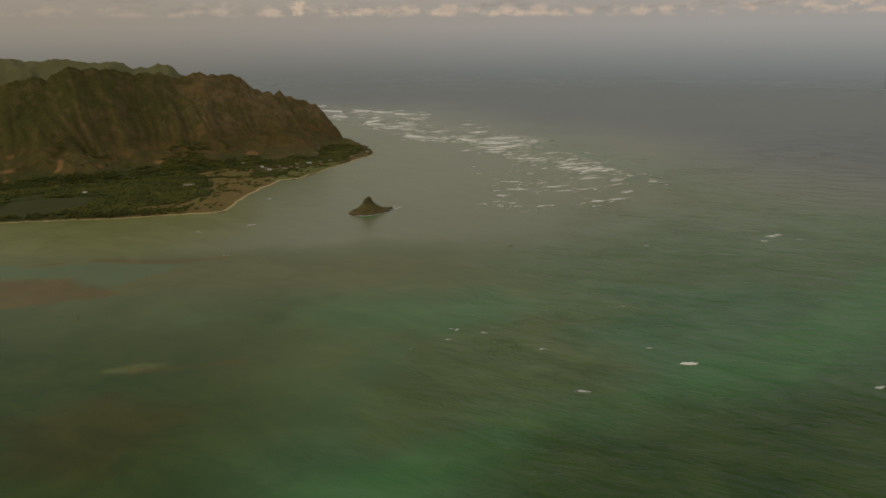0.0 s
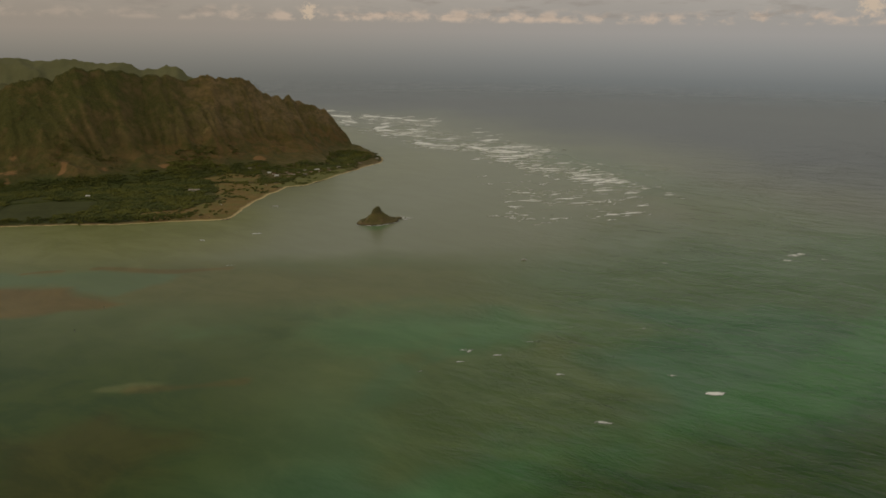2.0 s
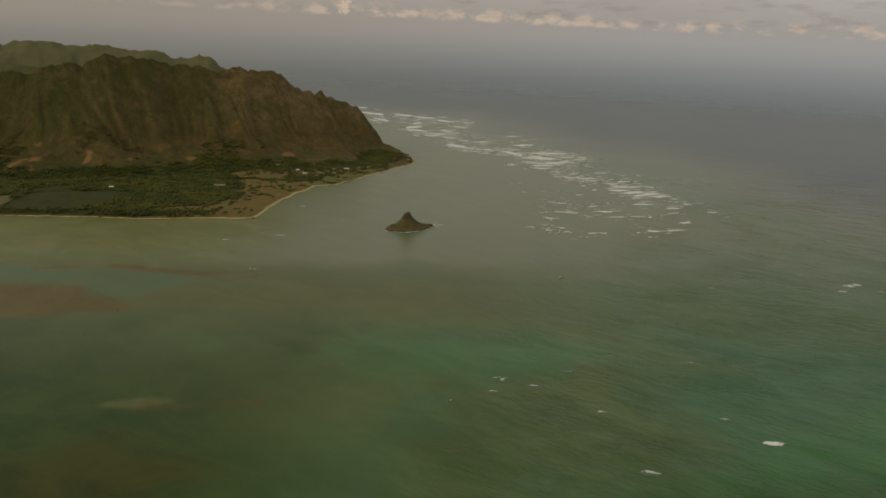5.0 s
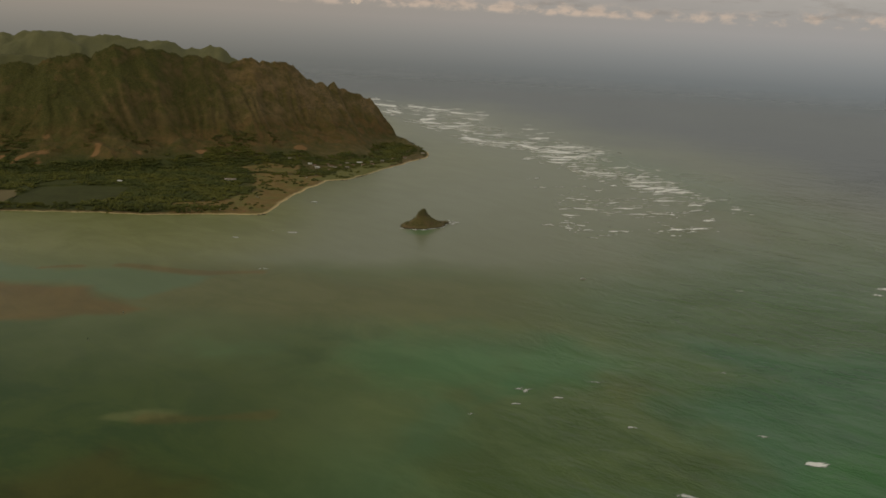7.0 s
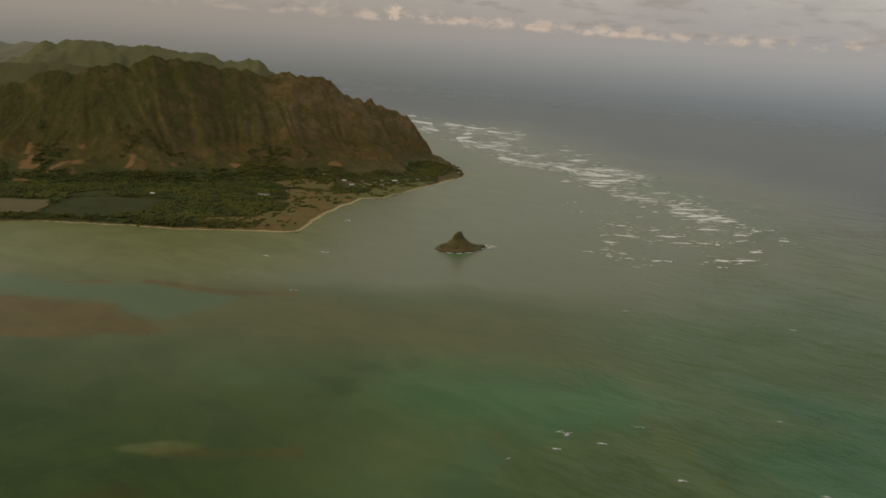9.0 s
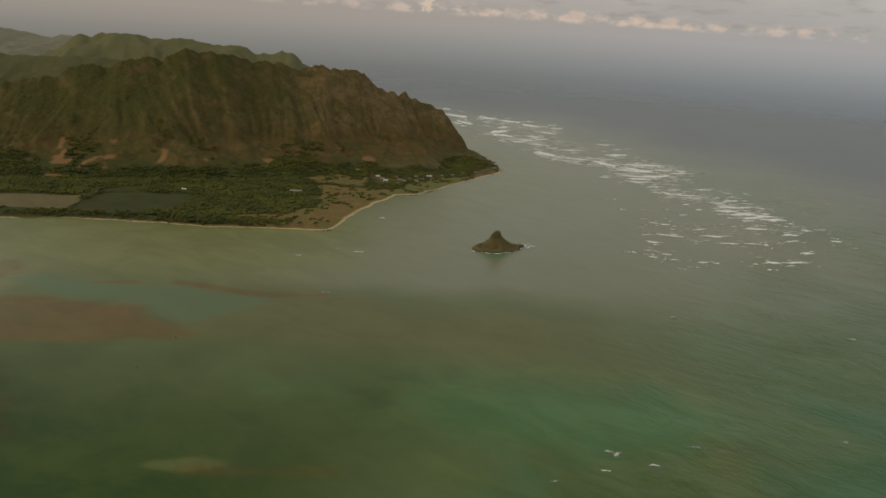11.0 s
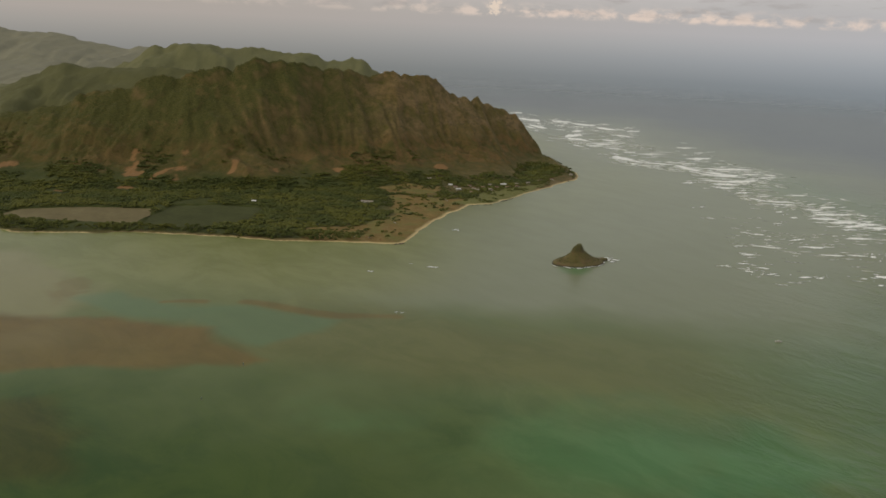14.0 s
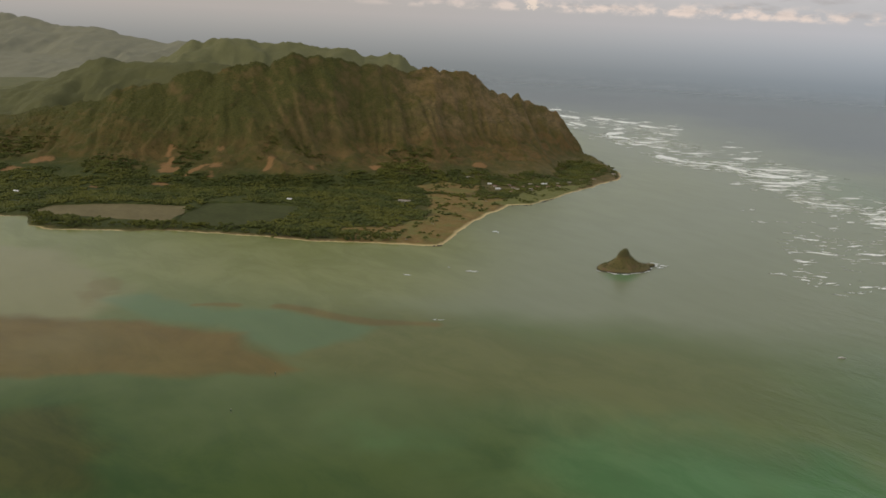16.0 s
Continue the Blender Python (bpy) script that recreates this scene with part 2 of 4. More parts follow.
RIDGE_D = far_material("hazed_distant_forest", (0.192, 0.186, 0.130), (0.204, 0.196, 0.138), (0.198, 0.190, 0.134))

# ---- the large forms ----


def wave_noise(x, y, size, seed=0.0):
    """Smooth value noise on numpy arrays, about -1 to 1, features of the given size."""
    u, v = x / size + 37.1 * seed, y / size - 19.7 * seed
    i, j = np.floor(u), np.floor(v)
    f, g = u - i, v - j
    f, g = f * f * (3 - 2 * f), g * g * (3 - 2 * g)

    def corner(a, b):
        h = np.sin(a * 127.1 + b * 311.7 + seed * 74.7) * 43758.5453
        return (h - np.floor(h)) * 2 - 1

    return (corner(i, j) * (1 - f) + corner(i + 1, j) * f) * (1 - g) + (corner(i, j + 1) * (1 - f) + corner(i + 1, j + 1) * f) * g


def rough(x, y, size, octaves=4, seed=0.0, fall=0.5):
    total, weight = 0, 1.0
    for k in range(octaves):
        total = total + weight * wave_noise(x, y, size / 2 ** k, seed + k * 1.3)
        weight *= fall
    return total


def step(v, low, high):
    t = np.clip((v - low) / (high - low), 0, 1)
    return t * t * (3 - 2 * t)


def to_outline(x, y, outline):
    """Distance from a closed outline, positive inside."""
    pts = np.array(outline, float)
    best, inside = np.full(x.shape, 1e18), np.zeros(x.shape, bool)
    for a, b in zip(pts, np.roll(pts, -1, 0)):
        d = b - a
        t = np.clip(((x - a[0]) * d[0] + (y - a[1]) * d[1]) / (d @ d), 0, 1)
        best = np.minimum(best, (x - a[0] - t * d[0]) ** 2 + (y - a[1] - t * d[1]) ** 2)
        if a[1] != b[1]:
            inside ^= ((a[1] > y) != (b[1] > y)) & (x < d[0] * (y - a[1]) / d[1] + a[0])
    return np.where(inside, 1, -1) * np.sqrt(best)


def to_line(x, y, line):
    """Distance from an open line, how far along it, the side (positive: to its left), and its third value there."""
    pts = np.array(line, float)
    best = np.full(x.shape, 1e18)
    along, side, third, run = np.zeros(x.shape), np.zeros(x.shape), np.zeros(x.shape), 0.0
    for a, b in zip(pts[:-1], pts[1:]):
        d = b[:2] - a[:2]
        size = np.hypot(*d)
        t = np.clip(((x - a[0]) * d[0] + (y - a[1]) * d[1]) / size ** 2, 0, 1)
        far = (x - a[0] - t * d[0]) ** 2 + (y - a[1] - t * d[1]) ** 2
        near = far < best
        best = np.where(near, far, best)
        along = np.where(near, run + t * size, along)
        side = np.where(near, np.sign(d[0] * (y - a[1]) - d[1] * (x - a[0])), side)
        third = np.where(near, a[2] + t * (b[2] - a[2]), third) if pts.shape[1] > 2 else third
        run += size
    return np.sqrt(best), along, side, third


def sheet(name, xs, ys, z, mat, where=None, **values):
    """A grid mesh over xs and ys with heights z and named values at its points."""
    nx, ny = len(xs), len(ys)
    x, y = np.meshgrid(xs, ys)
    co = np.stack([x, y, z], -1).reshape(-1, 3).astype(np.float32)
    i = (np.arange(ny - 1)[:, None] * nx + np.arange(nx - 1)[None]).ravel()
    quads = np.stack([i, i + 1, i + nx + 1, i + nx], 1).astype(np.int32)
    if where is not None:
        quads = quads[where.ravel()[quads].any(1)]
    me = bpy.data.meshes.new(name)
    me.vertices.add(len(co))
    me.vertices.foreach_set("co", co.ravel())
    me.loops.add(quads.size)
    me.loops.foreach_set("vertex_index", quads.ravel())
    me.polygons.add(len(quads))
    me.polygons.foreach_set("loop_start", np.arange(0, quads.size, 4, dtype=np.int32))
    me.polygons.foreach_set("use_smooth", np.ones(len(quads), bool))
    me.update(calc_edges=True)
    for key, v in values.items():
        me.attributes.new(key, "FLOAT", "POINT").data.foreach_set("value", v.ravel().astype(np.float32))
    me.materials.append(mat)
    return new(name, me)


def graded(low, high, fine_low, fine_high, size, grow=1.12):
    """Coordinates from low to high, evenly fine between two of them and ever coarser outside."""
    out = list(np.arange(fine_low, fine_high + size / 2, size))
    s = size
    while out[-1] < high:
        s *= grow
        out.append(out[-1] + s)
    s = size
    while out[0] > low:
        s *= grow
        out.insert(0, out[0] - s)
    return np.array(out)


COAST = [(-2600, 500), (-1500, 760), (-1000, 880), (-850, 905), (-761, 921), (-738, 928), (-704, 901), (-676, 898), (-647, 910), (-570, 943), (-514, 960),
         (-461, 966), (-418, 974), (-373, 986), (-331, 1002), (-300, 1009), (-296, 1052), (-293, 1108), (-284, 1176), (-274, 1236),
         (-247, 1256), (-227, 1316), (-197, 1406), (-167, 1488), (-161, 1526), (-172, 1572), (-198, 1622), (-245, 1695), (-335, 1790), (-470, 1960),
         (-580, 2160), (-640, 2350), (-800, 2600), (-1200, 3000), (-1700, 3700), (-3600, 4200), (-4200, 2400)]
POND_W = [(-748, 950), (-748, 985), (-686, 1026), (-618, 1047), (-603, 1018), (-594, 975), (-659, 957), (-725, 946)]
POND_E = [(-597, 1012), (-604, 1070), (-560, 1100), (-505, 1105), (-485, 1040), (-520, 988), (-584, 974)]
OPEN_GROUND = [(-415, 1024), (-361, 1051), (-342, 1136), (-379, 1243), (-318, 1256), (-280, 1257), (-281, 1167), (-291, 1100), (-297, 1008), (-330, 1000), (-395, 980)]
RED_FIELD = [(-414, 1287), (-387, 1330), (-337, 1331), (-329, 1269), (-388, 1258)]
LAWN = [(-296, 1229), (-276, 1315), (-232, 1392), (-200, 1431), (-226, 1306), (-246, 1256), (-274, 1232)]
BUSHES = [(-427, 999), (-391, 1024), (-345, 1019), (-338, 1002), (-395, 984)]
# the crest of the front ridge, from the sea inland: x, y, height
CREST = [(-270, 1690, 46), (-276, 1682, 62), (-291, 1673, 78), (-314, 1657, 90), (-345, 1637, 97), (-353, 1631, 110), (-363, 1624, 104), (-371, 1617, 113), (-396, 1597, 115),
         (-409, 1587, 127), (-428, 1572, 142), (-449, 1555, 141), (-477, 1533, 145), (-499, 1515, 141), (-525, 1494, 145), (-569, 1459, 147), (-598, 1436, 152),
         (-615, 1422, 163), (-632, 1409, 159), (-653, 1393, 168), (-667, 1383, 161), (-681, 1375, 152), (-739, 1342, 144), (-790, 1317, 132), (-813, 1307, 114),
         (-861, 1287, 112), (-884, 1277, 104), (-904, 1269, 84), (-1009, 1248, 64), (-1200, 1225, 40), (-1500, 1200, 15)]
CREST_B = [(-640, 2140, 60), (-689, 2123, 106), (-711, 2117, 115), (-728, 2112, 137), (-740, 2108, 144), (-760, 2102, 145), (-811, 2087, 142), (-874, 2068, 151), (-925, 2052, 158), (-1001, 2030, 161),
           (-1077, 2007, 163), (-1129, 1994, 167), (-1203, 1979, 158), (-1251, 1970, 126), (-1307, 1959, 97), (-1405, 1939, 66), (-1550, 1915, 40)]
CREST_C = [(-960, 1720, 120), (-1032, 1704, 126), (-1124, 1685, 114), (-1176, 1675, 116), (-1205, 1669, 123), (-1240, 1662, 117), (-1265, 1657, 98), (-1328, 1648, 75), (-1450, 1638, 45), (-1700, 1620, 25)]
CREST_D = [(-1950, 3345, 60), (-2089, 3326, 92), (-2127, 3322, 96), (-2190, 3314, 82), (-2341, 3295, 100), (-2494, 3278, 134), (-2677, 3258, 135), (-2808, 3244, 158), (-2968, 3226, 175), (-3300, 3200, 185)]
CREST_E = [(-1500, 2520, 60), (-1811, 2461, 50), (-1926, 2447, 42), (-2080, 2428, 48), (-2198, 2413, 46), (-2600, 2380, 60)]


def ridge_height(x, y, crest, front, behind, seed, flute=0.35, spacing=34.0, blunt=1.0, jagged=0.028):
    """A steep fluted ridge: cliffs under the crest, running out into an apron."""
    d, along, side, top = to_line(x, y, crest)
    run = np.where(side > 0, front, behind) * (blunt + (1 - blunt) * step(along, 0, 170))
    # buttresses and gullies: the fall line comes forward and goes back along the ridge
    flat = 0 * along
    bend = along + 0.8 * spacing * wave_noise(along, flat, spacing * 3.1, seed + 11) + 7 * rough(x, y, 50, 3, seed + 5) + 0.5 * d * wave_noise(along, flat, 170, seed + 9)

    def rib(size, k):
        return 1 - 2 * np.abs(wave_noise(bend, flat, size, seed + k))

    u = d / run + 0.03 * rough(x, y, 60, 3, seed + 13)
    high = step(u, 0.02, 0.16) * (1 - step(u, 0.40, 0.72))
    low = step(u, 0.10, 0.40) * (1 - step(u, 0.80, 1.1))
    uneven = 0.55 + 0.75 * np.abs(wave_noise(along, flat, 95, seed + 15))
    u = u * (1 - flute * uneven * (0.95 * rib(spacing * 2.6, 1) * low + 0.40 * rib(spacing, 2) * high + 0.34 * rib(spacing * 0.42, 4) * high + 0.18 * rib(spacing * 0.2, 6) * high))
    u = np.maximum(u, 0)
    cliff, apron = 1 - 1.5 * u, 0.50 * np.clip(1.10 - u, 0, None) ** 1.45
    soft = 0.05
    profile = np.maximum(cliff, apron) + soft * np.exp(-np.abs(cliff - apron) / soft) * 0.4 * step(u, 0.1, 0.3)
    jag = 1 + jagged * wave_noise(along, 0 * along, 11, seed + 3) * (1 - step(u, 0, 0.2))
    return top * profile * jag


def build_headland():
    xs, ys = graded(-1700, -130, -1000, -140, 2.5, 1.2), graded(860, 1850, 880, 1720, 2.5, 1.2)
    x, y = np.meshgrid(xs, ys)
    shore = to_outline(x, y, COAST) + 3.0 * rough(x, y, 26, 3, 2.0)
    land = np.clip(shore / 7, -1, 1) * 1.2 + 0.9 * step(shore, 6, 60) + 0.25 * rough(x, y, 20, 3, 4.0) * step(shore, 4, 20)
    ridge = ridge_height(x, y, CREST, 205.0, 150.0, 1.0, 0.21, 30.0, 0.42)
    toe = ridge_height(x, y, [(-168, 1530, 3), (-192, 1577, 10), (-215, 1615, 13), (-262, 1690, 15)], 60.0, 60.0, 3.0, 0.2)
    ridge = np.maximum(ridge, toe)
    ridge = ridge + step(ridge, 3, 25) * (3.6 * rough(x, y, 40, 6, 8.0, 0.66))
    z = land + np.maximum(ridge, 0) * step(shore, 0, 22)
    # fishponds sunk into the flat
    pond = np.maximum(to_outline(x, y, POND_W), to_outline(x, y, POND_E)) + 1.5 * rough(x, y, 18, 2, 3.0)
    z = np.where(pond > -4, z * (1 - step(pond, -3, 2)) - 1.2 * step(pond, -3, 2), z)
    width = 0.5 + 0.5 * step(y, 985, 1010) - 0.35 * step(y, 1235, 1265)
    beach = (1 - step(shore / width, 2.0, 4.5)) * step(wave_noise(x, y, 60, 9.0) + 0.75 + 1.5 * step(y, 1000, 1040), 0.25, 0.6)
    grass = np.maximum(step(to_outline(x, y, OPEN_GROUND) + 8 * rough(x, y, 30, 3, 5.0), -4, 4), 0.9 * step(to_outline(x, y, RED_FIELD) + 6 * rough(x, y, 22, 3, 6.0), -3, 3))
    lawn = step(to_outline(x, y, LAWN) + 4 * rough(x, y, 18, 3, 7.0), -3, 3)
    earth = np.zeros_like(x)
    for cx, cy, rx, ry, turn in SCARS:
        c, s = math.cos(turn), math.sin(turn)
        u, v = (c * (x - cx) + s * (y - cy)) / rx, (-s * (x - cx) + c * (y - cy)) / ry
        earth = np.maximum(earth, 1 - step(u * u + v * v + 1.1 * rough(x, y, 22, 4, 11.0, 0.6), 0.4, 0.8))
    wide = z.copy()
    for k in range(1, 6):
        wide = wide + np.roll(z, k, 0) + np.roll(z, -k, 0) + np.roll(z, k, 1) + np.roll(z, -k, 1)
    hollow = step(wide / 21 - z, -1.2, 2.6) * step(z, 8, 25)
    wood = step(shore, 4, 9) * (1 - step(z + 4 * rough(x, y, 40, 3, 15.0), 9, 22)) * (1 - 0.6 * step(x, -400, -320))
    apron = (0.42 + 0.38 * step(x, -640, -420)) * step(z, 7, 16) * (1 - step(z + 12 * rough(x, y, 50, 3, 16.0), 34, 74))
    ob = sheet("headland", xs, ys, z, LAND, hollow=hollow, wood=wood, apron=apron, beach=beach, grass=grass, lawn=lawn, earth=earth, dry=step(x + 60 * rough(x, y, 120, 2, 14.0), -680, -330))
    return tagged(ob, "steep green-brown headland with fluted cliffs, flat wooded shore and a narrow sandy beach", "headland", kind="structure"), (xs, ys, z)


SCARS = [(-744, 1196, 10, 38, 0.45), (-726, 1168, 17, 10, 0.3), (-675, 1208, 10, 34, 0.38), (-663, 1180, 12, 9, 0.2), (-688, 1186, 6, 28, -0.25), (-775, 1079, 13, 9, 0), (-707, 1123, 15, 8, 0.2),
         (-906, 1122, 11, 42, -0.26), (-610, 1228, 5, 17, 0.1), (-560, 1262, 5, 18, 0.3), (-766, 1158, 7, 9, 0), (-492, 1320, 11, 8, 0.3), (-360, 1421, 12, 7, 0.5)]

headland, LAND_GRID = build_headland()


def build_ridge(name, crest, front, behind, seed, mat, label, cell, flute=0.3, spacing=60.0):
    pts = np.array(crest)
    xs = np.arange(pts[:, 0].min() - 200, pts[:, 0].max() + front * 1.1, cell)
    ys = np.arange(pts[:, 1].min() - front * 1.15, pts[:, 1].max() + behind * 1.1, cell)
    x, y = np.meshgrid(xs, ys)
    z = ridge_height(x, y, crest, front, behind, seed, flute, spacing, jagged=0.010)
    z = z + step(z, 3, 30) * 3.2 * rough(x, y, 34, 6, seed, 0.72)
    z = z * step(to_outline(x, y, COAST), 0, 50) - 1.5
    return tagged(sheet(name, xs, ys, z, mat, z > -1.45), label, "mountain ridge", kind="structure")




def build_valley():
    xs, ys = np.arange(-4300, -200, 35.0), np.arange(300, 4300, 35.0)
    x, y = np.meshgrid(xs, ys)
    inland = np.where((x > -1680) & (y < 1815), -1.0, 1.0)
    z = np.where(inland > 0, 9.0 * step(to_outline(x, y, COAST), 0, 120) + 1.5 * rough(x, y, 200, 3, 19.0) * step(to_outline(x, y, COAST), 40, 160) - 2.0, -2.5)
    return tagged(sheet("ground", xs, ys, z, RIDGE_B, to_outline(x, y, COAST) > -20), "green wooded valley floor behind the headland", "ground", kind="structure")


build_valley()
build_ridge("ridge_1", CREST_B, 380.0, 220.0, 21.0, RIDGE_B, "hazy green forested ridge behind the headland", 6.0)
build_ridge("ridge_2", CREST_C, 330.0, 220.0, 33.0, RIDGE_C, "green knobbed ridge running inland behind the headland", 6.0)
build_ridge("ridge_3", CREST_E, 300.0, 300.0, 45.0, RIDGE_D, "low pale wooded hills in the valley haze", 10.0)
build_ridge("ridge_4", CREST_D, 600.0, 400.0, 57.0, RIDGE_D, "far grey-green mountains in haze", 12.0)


REEF_FLAT = [(-454, 715), (-412, 713), (-361, 721), (-342, 697), (-313, 688), (-294, 679), (-304, 665), (-363, 642), (-427, 618), (-456, 604), (-900, 430), (-900, 560)]
BEIGE_FLAT = [(-689, 845), (-601, 833), (-512, 781), (-479, 749), (-464, 713), (-432, 678), (-443, 647), (-477, 625), (-1000, 640), (-1000, 900)]
TEAL_POOL = [(-492, 743), (-470, 768), (-419, 754), (-364, 778), (-324, 774), (-271, 778), (-276, 745), (-308, 704), (-348, 714), (-367, 724), (-417, 721), (-453, 724)]
SAND_BAR = [(-360, 784, 1), (-338, 784, 1), (-308, 779, 1), (-280, 779, 1), (-236, 794, 1)]
SAND_BAR_2 = [(-421, 760, 1), (-408, 768, 1), (-392, 773, 1)]
BROWN_BAND = [(-343, 784), (-200, 800), (-50, 828), (113, 836), (231, 815), (320, 790), (262, 738), (110, 706), (-60, 690), (-190, 694), (-275, 690), (-366, 668), (-430, 690)]
PALE_FIELD = [(-150, 640), (-98, 690), (0, 705), (110, 690), (160, 640), (110, 590), (60, 600), (-10, 600), (-50, 560), (-80, 500), (-130, 560)]
SHOAL = [(-51, 570), (-5, 604), (60, 600), (112, 560), (118, 520), (92, 478), (32, 446), (-31, 424), (-54, 482)]
GREEN_BAND = [(-60, 350), (-28, 372), (0, 392), (47, 428), (99, 456), (156, 480), (203, 514), (265, 575), (358, 665), (470, 790)]
UMBER_PATCHES = [[(-235, 449), (-221, 480), (-168, 450), (-160, 409), (-197, 369), (-228, 374), (-260, 434)], [(-450, 560), (-388, 574), (-338, 556), (-326, 520), (-358, 502), (-450, 480)]]
REEF_LINE = [(-2400, 6000), (-1000, 3700), (-600, 2900), (-410, 2450), (-200, 2150), (-20, 1850), (140, 1680), (260, 1420), (330, 1230), (420, 1000), (620, 800), (900, 600), (1500, 300)]


def build_sea():
    xs, ys = graded(-5000, 5000, -620, 560, 3.0, 1.10), graded(-1500, 4600, 260, 1500, 3.2, 1.10)
    x, y = np.meshgrid(xs, ys)
    fine = step(y, 100, 260) * (1 - step(y, 1500, 2400)) * (1 - step(np.abs(x), 620, 1200))
    outer = step(x + 0.15 * (800 - y) + 40 * rough(x, y, 150, 2, 8.0), -60, 270)
    outer = outer * (1 - 0.75 * step(y - 1.2 * x, 720, 1050))
    z = 0.05 * rough(x, y, 12, 2, 5.0)
    for k, (turn, length, tall) in enumerate(((0.62, 21.0, 0.14), (0.46, 29.0, 0.16), (0.80, 15.0, 0.08))):
        phase = (y * math.cos(turn) + x * math.sin(turn)) / length * 2 * math.pi + 4.6 * rough(x, y, 60, 4, 3.0 + k)
        sets = step(rough(x, y, 46, 3, 7.0 + 2 * k), -0.1, 0.9)
        z = z + tall * np.sin(phase) * sets * (0.10 + 0.90 * outer)
    z = z * fine
    wob = rough(x, y, 120, 4, 12.0)
    small = rough(x, y, 34, 4, 13.0)
    coast = to_outline(x, y, COAST)
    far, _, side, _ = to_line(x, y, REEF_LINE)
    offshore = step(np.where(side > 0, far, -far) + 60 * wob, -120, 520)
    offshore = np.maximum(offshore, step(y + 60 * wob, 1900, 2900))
    reef = step(to_outline(x, y, REEF_FLAT) + 6 * small, -6, 7) * (0.8 + 0.2 * step(wob, -0.5, 0.6))
    teal = step(to_outline(x, y, TEAL_POOL) + 6 * small, -9, 9)
    # pale sand under shallow water along the beach, dying out towards the point and the channel
    edge = 170 + 60 * step(-x, 250, 500) + 40 * wob
    sand = (1 - step(-coast, edge * 0.55, edge * 1.25)) * step(-x, 150, 330)
    sand = np.maximum(sand * (1 - 0.5 * step(y, 1010, 1120)), 0.35 * (1 - step(-coast, 30, 200)))
    beige = 0.85 * step(to_outline(x, y, BEIGE_FLAT) + 14 * small + 12 * wob, -18, 18) * (1 - step(coast, -12, 0))
    bar, _, _, _ = to_line(x, y, SAND_BAR)
    bar2, _, _, _ = to_line(x, y, SAND_BAR_2)
    pale_bed = 1 - step(np.hypot((x + 222) / 19, (y - 513 - 0.3 * (x + 222)) / 5.5) + 0.6 * small, 0.4, 1.3)
    strip = 1 - step(np.minimum(bar + 2.5 * small, bar2 * 1.3 + 2.5 * small), 2.5, 7.5)
    knoll = 1 - step(np.hypot((x + 509 + 0.3 * (y - 764)) / 20, (y - 764) / 26) + 0.9 * small, 0.55, 1.2)
    streak, _, _, _ = to_line(x, y, [(-216, 510, 1), (-190, 514, 1), (-150, 527, 1)])
    reef = np.maximum(np.maximum(reef, 0.75 * strip), np.maximum(0.38 * knoll, 0.4 * (1 - step(streak + 3 * small, 1, 7))))
    green = step(700 - y + 0.15 * x + 45 * wob, -60, 90) * step(x + 30 * wob, -190, 10)
    green = np.maximum(green, 0.85 * step(470 - y + 0.25 * x + 30 * wob + 10 * small, -30, 60) * step(x + 25 * wob, -190, -90))
    green = np.maximum(green, 0.60 * step(x - 0.25 * (y - 700) + 60 * wob, -110, 220) * (1 - step(y + 50 * wob, 850, 1150)))
    brown = step(to_outline(x, y, BROWN_BAND) + 18 * wob + 8 * small, -30, 22) * (1 - 0.85 * step(x + 30 * wob, -190, 60))
    pale = 0.6 * step(to_outline(x, y, PALE_FIELD) + 14 * wob + 14 * small, -32, 26)
    shoal = 0.62 * step(to_outline(x, y, SHOAL) + 14 * wob + 16 * small, -34, 26)
    band, _, _, _ = to_line(x, y, [(*p, 1) for p in GREEN_BAND])
    bright = 0.9 * (1 - step(band + 10 * wob + 5 * small, 12, 38))
    glade = 1 - step(np.hypot((x + 35) / 165, (y - 632) / 62) + 0.35 * wob + 0.2 * small, 0.3, 1.2)
    # brighter green water on the near side of the islet
    islet_green = 1 - step(np.hypot(x + 112, (y - 985) * 0.8) + 8 * small, 8, 26)
    reef_shallows = 0.20 * (1 - step(far + 26 * small, 10, 150)) * step(1900 - y, 0, 300)
    bright = np.maximum(np.maximum(bright, 0.6 * glade), np.maximum(0.55 * islet_green, reef_shallows))
    umber = np.maximum(*[0.85 * step(to_outline(x, y, patch) + 10 * wob + 10 * small, -16, 16) for patch in UMBER_PATCHES])
    # dark weed beds, and the view's dim lower left painted into the water
    weed_and_dim = 0.85 * step(-x + 35 * wob, 40, 200) * (1 - step(-x + 30 * small, 400, 500)) * step(660 - y + 22 * small + 35 * wob, -50, 130)
    # near water painted darker for its weak reflection and the view's dim edge
    weed_and_dim = np.maximum(weed_and_dim, 0.85 * step(455 - y + 0.42 * x + 24 * wob + 14 * small, 10, 110) * step(x, -40, 60))
    ob = sheet("sea", xs, ys, z, SEA, channel=step(y + 40 * wob, 775, 900), offshore=offshore, brown=brown, pale=pale, green=green * (1 - sand) * (1 - 0.75 * pale), bright=bright, shoal=shoal, weed_and_dim=weed_and_dim, umber=umber,
               sand=np.maximum(sand, 0.45 * pale_bed), beige=beige, teal=0.68 * teal * (1 - reef), reef=reef, rough_water=(outer + 0.05) * (1 - step(np.hypot(x, y), 1600, 2650)), haze_fade=step(np.hypot(x, y - 100), 2400, 4400))
    return tagged(ob, "green shallow lagoon water with brown reef and grey open sea beyond", "sea", kind="structure")


sea = build_sea()

